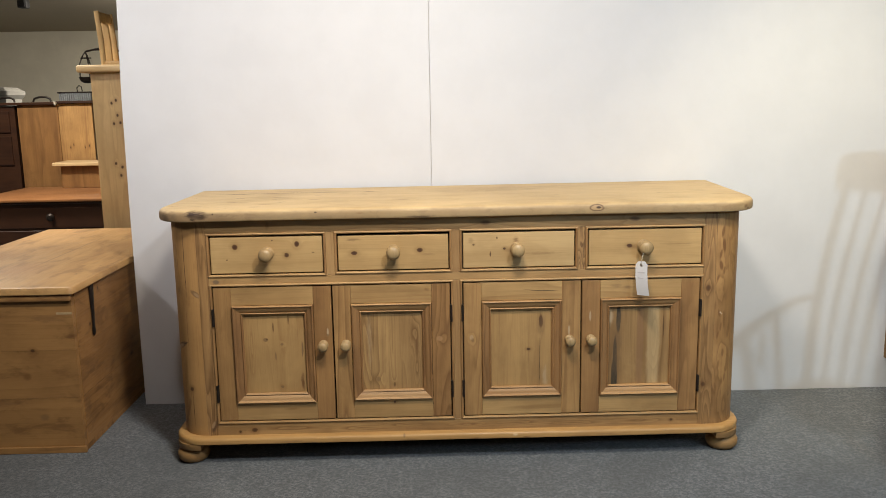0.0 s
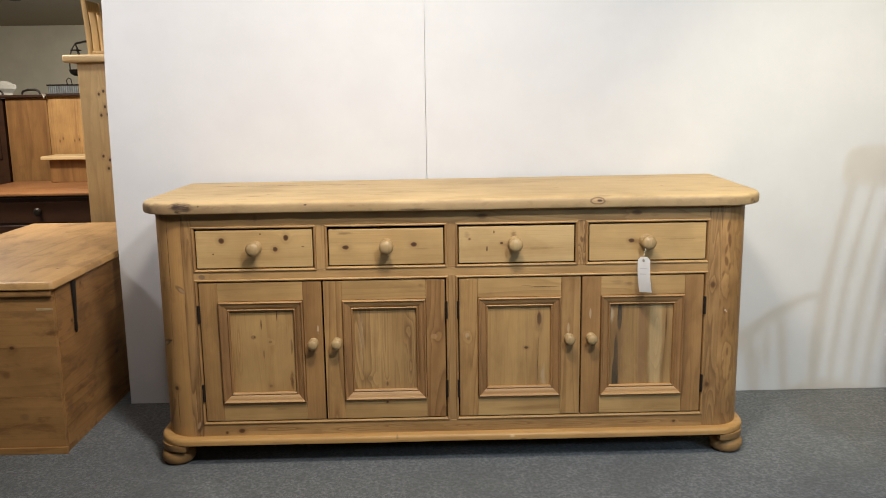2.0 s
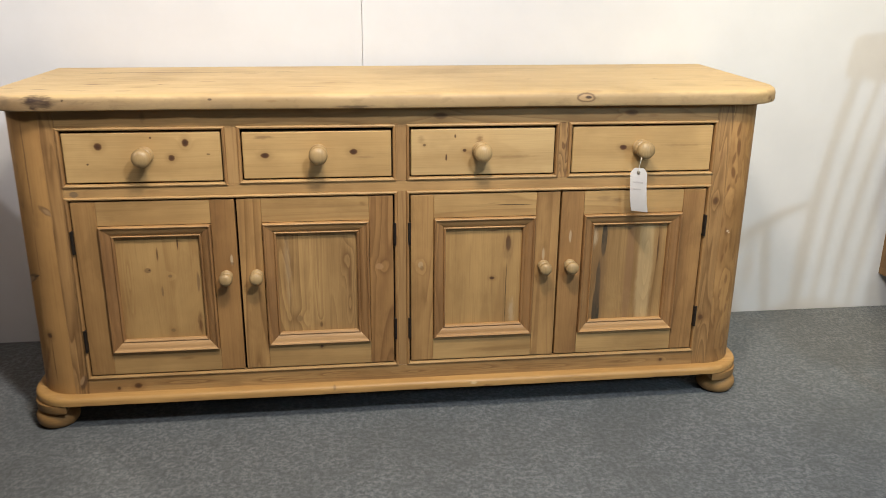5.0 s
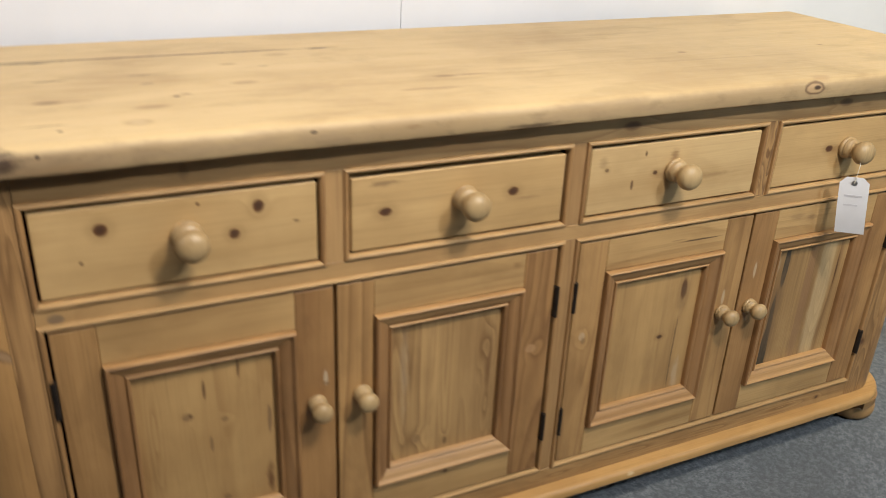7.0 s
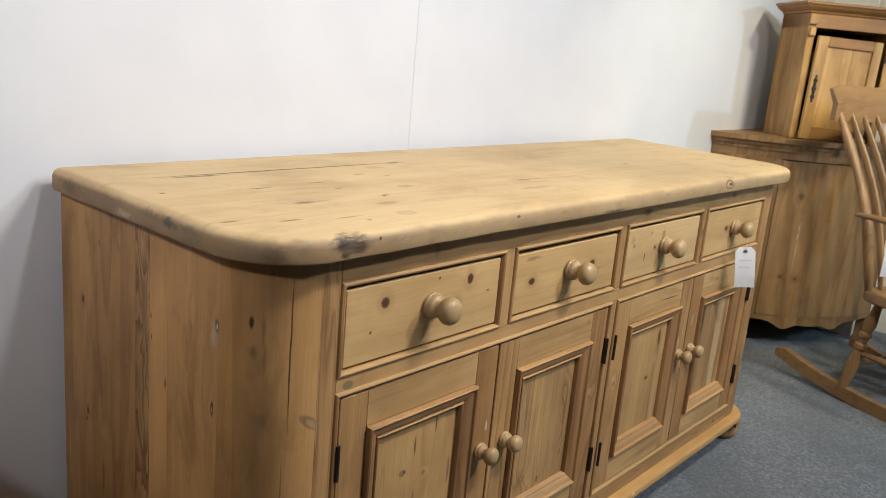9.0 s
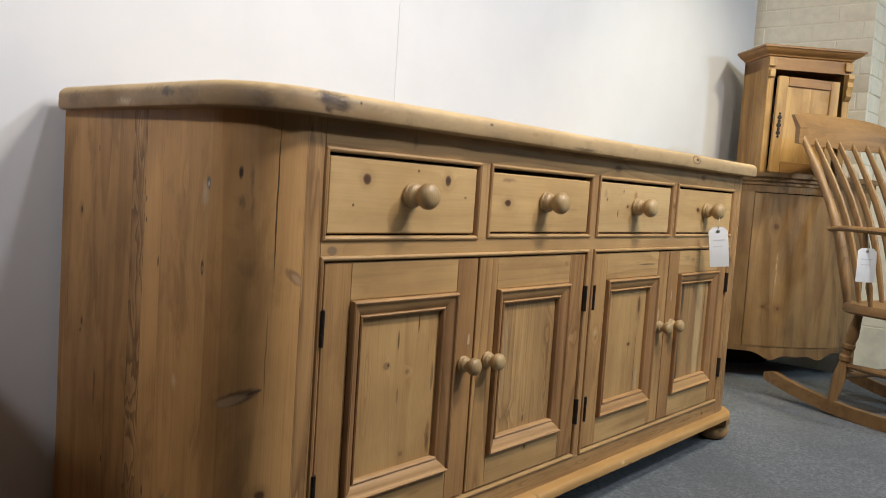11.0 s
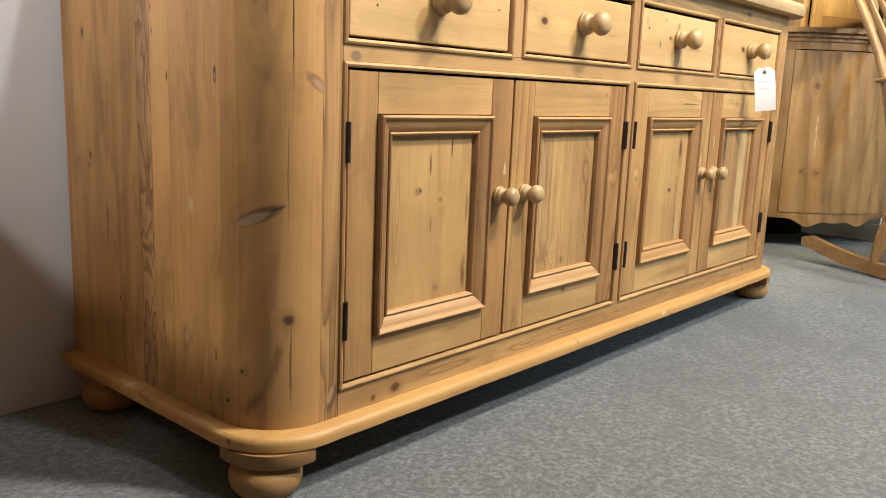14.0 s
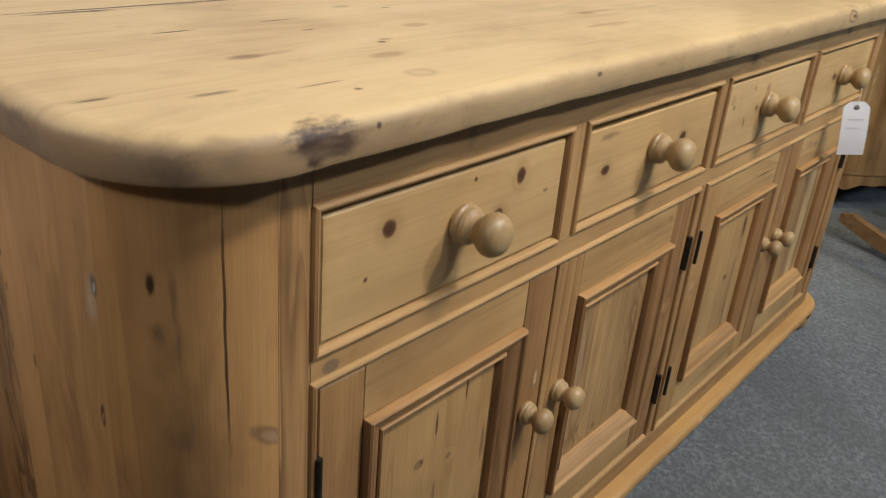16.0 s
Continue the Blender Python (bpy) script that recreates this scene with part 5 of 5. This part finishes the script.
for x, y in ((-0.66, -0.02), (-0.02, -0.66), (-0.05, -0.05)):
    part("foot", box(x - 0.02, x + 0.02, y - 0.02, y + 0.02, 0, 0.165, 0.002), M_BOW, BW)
# added dark sheet: paints the deep shade under the cabinet
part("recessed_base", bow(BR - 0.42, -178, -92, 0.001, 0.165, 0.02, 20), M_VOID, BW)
part("floor_board", loft([[(0, 0, z)] + [((BR - 0.04) * math.cos(radians(a)), (BR - 0.04) * math.sin(radians(a)), z) for a in range(-178, -91, 4)] for z in (0.166, 0.18)]), M_VOID, BW)

# ---- the small cupboard on it ----
M_CUP = pine("pine_cupboard", "z", (0.56, 0.365, 0.155), (0.31, 0.165, 0.058), 15, 0.75, (), 0.42, 9, mottle=0.3, lined=0.8)
M_CUPX = pine("pine_cupboard_cornice", "x", (0.38, 0.21, 0.08), (0.22, 0.105, 0.038), 18, 0.5, (), 0.42, 9)
CU = thing("small_cupboard", (2.212, 0.215, 0.952), -45, "small carved pine cupboard with its door ajar, on a cabinet", "cupboard")
CU.matrix_basis = CU.matrix_basis @ Matrix.Diagonal((1, 1, 1.045, 1))
W0, W1, DP = -0.205, 0.19, 0.245
part("side", box(W0, W0 + 0.018, 0.0, DP, 0, 0.50, 0.001), M_CUP, CU)
part("side", box(W1 - 0.018, W1, 0.0, DP, 0, 0.50, 0.001), M_CUP, CU)
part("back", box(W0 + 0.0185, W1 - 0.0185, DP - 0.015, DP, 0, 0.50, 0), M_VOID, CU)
part("bottom", box(W0 + 0.0185, W1 - 0.0185, 0.0, DP - 0.016, 0, 0.018, 0.001), M_CUP, CU)
part("top_rail", box(W0, W1, -0.004, DP, 0.4505, 0.505, 0.001), M_CUPX, CU)
part("post", box(W0, W0 + 0.032, -0.010, -0.0005, 0, 0.45, 0.002), M_CUP, CU)
part("post", box(W1 - 0.032, W1, -0.010, -0.0005, 0, 0.45, 0.002), M_CUP, CU)
part("block", box(W0 - 0.002, W0 + 0.034, -0.016, -0.0045, 0.462, 0.50, 0.002), M_CUP, CU)
part("block", box(W1 - 0.034, W1 + 0.002, -0.016, -0.0045, 0.462, 0.50, 0.002), M_CUP, CU)
cove = [(-0.002, 0.5055), (0.004, 0.508), (0.006, 0.514), (0.014, 0.519), (0.026, 0.526), (0.034, 0.534), (0.036, 0.538), (0.043, 0.540), (0.043, 0.547), (0.038, 0.550)]
part("cornice", loft([[(W0 - o, -o - 0.006, z), (W1 + o, -o - 0.006, z), (W1 + o, DP, z), (W0 - o, DP, z)] for o, z in cove]), M_CUPX, CU, "dark-edged coved cornice")
for x in (W1 - 0.030,):
    prof = [(0.0, 0.0), (-0.030, 0.0), (-0.032, -0.02), (-0.022, -0.035), (-0.028, -0.055), (-0.018, -0.075), (-0.020, -0.095), (-0.008, -0.112), (0.0, -0.115)]
    part("corbel", loft([[(xx, -0.0105 + y, 0.449 + z) for y, z in prof] for xx in (x, x + 0.026)]), M_CUP, CU, "scrolled corbel")
part("corbel", box(W0 + 0.003, W0 + 0.029, -0.024, -0.0105, 0.415, 0.449, 0.003), M_CUP, CU)
cd = thing("door")
cd.parent = CU
cd.matrix_basis = pose(W0 + 0.028, -0.026, 0.004, 0, 1.2, 3.5)
part("stile", box(0, 0.048, -0.018, 0, 0, 0.415, 0.002), M_CUP, cd)
part("stile", box(0.258, 0.300, -0.018, 0, 0, 0.415, 0.002), M_CUP, cd)
part("rail", box(0.0485, 0.2575, -0.0175, 0, 0.375, 0.415, 0.002), M_CUPX, cd)
part("rail", box(0.0485, 0.2575, -0.0175, 0, 0, 0.05, 0.002), M_CUPX, cd)
part("panel", box(0.0485, 0.2575, -0.009, -0.003, 0.0505, 0.3745, 0), M_CUP, cd)
bm = bmesh.new()
for k in range(7):
    w = (0.006, 0.011, 0.008, 0.012, 0.008, 0.011, 0.006)[k]
    lathe([(0.0005, 0), (w, 0), (w * 0.8, 0.003), (0.0005, 0.004)], 10, bm, Matrix.Translation((0.022, -0.018, 0.155 + k * 0.0165)) @ pose(0, 0, 0, 90, 0, 0))
part("escutcheon", bm, M_IRON, cd, "ornate dark keyhole plate")

# ---- the rocking chair ----
M_ROCK = pine("worn_brown_wood", "z", (0.31, 0.185, 0.082), (0.17, 0.09, 0.038), 20, 0.5, (), 0.48, 12)
M_ROCKX = pine("worn_brown_wood_across", "x", (0.32, 0.19, 0.084), (0.18, 0.095, 0.04), 20, 0.5, (), 0.48, 12)
RC = thing("rocking_chair", (1.829, -0.406, 0), 157.9, "old brown wooden rocking chair with turned legs and a spindle back", "chair")
RC.matrix_basis = RC.matrix_basis @ Matrix.Diagonal((1.09, 0.92, 1.015, 1))
TURNED = [(0, 0.014), (0.10, 0.017), (0.18, 0.021), (0.26, 0.024), (0.34, 0.018), (0.36, 0.024), (0.39, 0.024), (0.41, 0.017), (0.46, 0.017), (0.48, 0.025), (0.52, 0.025), (0.54, 0.018), (0.64, 0.024), (0.76, 0.026), (0.88, 0.021), (1, 0.016)]


def turned(a, b, scale=1.0, n=12):
    a, b = Vector(a), Vector(b)
    return tube([a.lerp(b, t) for t, _ in TURNED], [r * scale for _, r in TURNED], n)


def rung(a, b, r0, r1):
    a, b = Vector(a), Vector(b)
    return tube([a.lerp(b, t) for t in (0, 0.25, 0.5, 0.75, 1)], [r0, (r0 + r1) / 2, r1, (r0 + r1) / 2, r0], 10)


seat_plan = [(0.235 * (1 if abs(math.cos(a)) > 0.999 else abs(math.cos(a)) ** 0.35) * (1 if math.cos(a) >= 0 else -1), 0.225 * (abs(math.sin(a)) ** 0.35) * (1 if math.sin(a) >= 0 else -1)) for a in [k * 6.2832 / 48 + 0.01 for k in range(48)]]
part("seat", loft([[(x * k, y * k, z) for x, y in seat_plan] for k, z in ((0.95, 0.402), (1, 0.41), (1, 0.43), (0.97, 0.442), (0.8, 0.436), (0.4, 0.43))]), M_ROCKX, RC, "shaped wooden seat")


def back_at(x, t):
    """A point of the leaning back, t from the seat to the crest."""
    return Vector((x * (0.86 + 0.14 * t), -0.19 - 0.27 * t - 0.03 * (1 - (x / 0.25) ** 2) * t + 0.05 * math.sin(3.14 * t), 0.435 + 0.64 * t))


for x in (-0.225, 0.225):
    part("back_post", tube([back_at(x, t / 10) for t in range(11)], [0.015, 0.018, 0.021, 0.022, 0.020, 0.018, 0.017, 0.015, 0.019, 0.015, 0.013], 12), M_ROCK, RC)
for x in (-0.150, -0.075, 0.0, 0.075, 0.150):
    part("spindle", tube([back_at(x, t / 8) for t in range(9)], [0.011, 0.013, 0.015, 0.016, 0.017, 0.017, 0.016, 0.013, 0.011], 10, None, 0.6), M_ROCK, RC)
rings = []
for k in range(17):
    x = -0.265 + 0.53 * k / 16
    c = back_at(x, 1.0)
    hgt = 0.105 - 0.02 * (abs(x) / 0.265) ** 4
    lean = 0.035
    ring = [(x, c.y - 0.011, c.z - 0.03), (x, c.y + 0.011, c.z - 0.03), (x, c.y + 0.013, c.z + hgt * 0.4), (x, c.y + 0.009 - lean, c.z + hgt), (x, c.y - 0.007 - lean, c.z + hgt), (x, c.y - 0.013, c.z + hgt * 0.4)]
    rings.append(ring)
part("crest_rail", loft(rings), M_ROCKX, RC, "broad curved crest rail")
for s in (-1, 1):
    arm = [(s * 0.235, -0.27, 0.715), (s * 0.262, -0.18, 0.722), (s * 0.275, -0.02, 0.722), (s * 0.275, 0.10, 0.718), (s * 0.27, 0.17, 0.712), (s * 0.262, 0.20, 0.705)]
    part("arm", tube(arm, [0.016, 0.02, 0.024, 0.028, 0.030, 0.016], 12, None, 0.55), M_ROCK, RC)
    part("arm_support", turned((s * 0.215, 0.12, 0.44), (s * 0.268, 0.11, 0.712), 0.8), M_ROCK, RC)
    part("arm_spindle", turned((s * 0.222, -0.06, 0.44), (s * 0.268, -0.08, 0.715), 0.55), M_ROCK, RC)
    part("leg", turned((s * 0.18, -0.14, 0.41), (s * 0.215, -0.20, 0.045)), M_ROCK, RC)
    part("leg", turned((s * 0.17, 0.13, 0.41), (s * 0.215, 0.20, 0.045)), M_ROCK, RC)
    part("side_stretcher", rung((s * 0.197, -0.165, 0.20), (s * 0.197, 0.17, 0.20), 0.009, 0.015), M_ROCK, RC)
    rock = []
    for k in range(25):
        y = -0.55 + 1.02 * k / 24
        z = y * y / 4.6
        h = 0.05 if k else 0.03
        rock.append([(s * 0.215 - 0.014, y, z), (s * 0.215 + 0.014, y, z), (s * 0.215 + 0.014, y, z + h), (s * 0.215 - 0.014, y, z + h)])
    part("rocker", loft(rock), M_ROCKX, RC, "long curved rocker")
part("stretcher", rung((-0.19, 0.17, 0.25), (0.19, 0.17, 0.25), 0.010, 0.017), M_ROCK, RC)
part("stretcher", rung((-0.197, -0.165, 0.16), (0.197, -0.165, 0.16), 0.010, 0.015), M_ROCK, RC)
price_tag((1.552, -0.250, 0.668), -58, 0.066, 0.125, [(0.002, 0.003, 0.016), (0.0, 0.004, 0.044)], "white card price tag hanging from the rocking chair", 2)


# ---- painted brickwork ----
def brick_mesh(length, height, depth):
    bm = box(0, length, 0, depth, 0, height, 0.0025)
    rng = random.Random(int(length * 1e4))
    for v in bm.verts:
        v.co += Vector((rng.uniform(-1, 1), rng.uniform(-1, 1), rng.uniform(-1, 1))) * 0.0008
    ob = part("brick", bm, M_BRICK, PIER)
    return ob


def course_wall(parent, start, along, length, z_top, course=0.086, unit=0.235, joint=0.005):
    """Bricks proud of a mortar face: from start, along a direction in plan."""
    ang = math.degrees(math.atan2(along[1], along[0]))
    row = 0
    z = 0.004
    while z < z_top:
        x = -unit / 2 if row % 2 else 0.0
        while x < length - 0.03:
            a, b = max(x, 0.0), min(x + unit - joint, length)
            if b - a > 0.03:
                key = round(b - a, 3)
                if key not in COURSE:
                    COURSE[key] = brick_mesh(key, course - joint, 0.03)
                    o = COURSE[key]
                    o.parent = parent
                else:
                    o = again(COURSE[key], (0, 0, 0), parent)
                j = random.Random(row * 131 + int(x * 100)).uniform(-0.002, 0.002)
                o.matrix_basis = pose(start[0] + along[0] * a + along[1] * -j, start[1] + along[1] * a + along[0] * j, z, 0, 0, ang)
            x += unit
        z += course
        row += 1


COURSE = {}
course_wall(PIER, (WALL_X, WALL_Y - 0.001), (0, -1), WALL_Y - 0.062, 2.3)
course_wall(PIER, (WALL_X + 0.032, 0.06), (1, 0), 0.20, 2.3)
course_wall(RECESS, (2.83, 0.055), (0, -1), 0.75, 2.3, 0.225, 0.45)
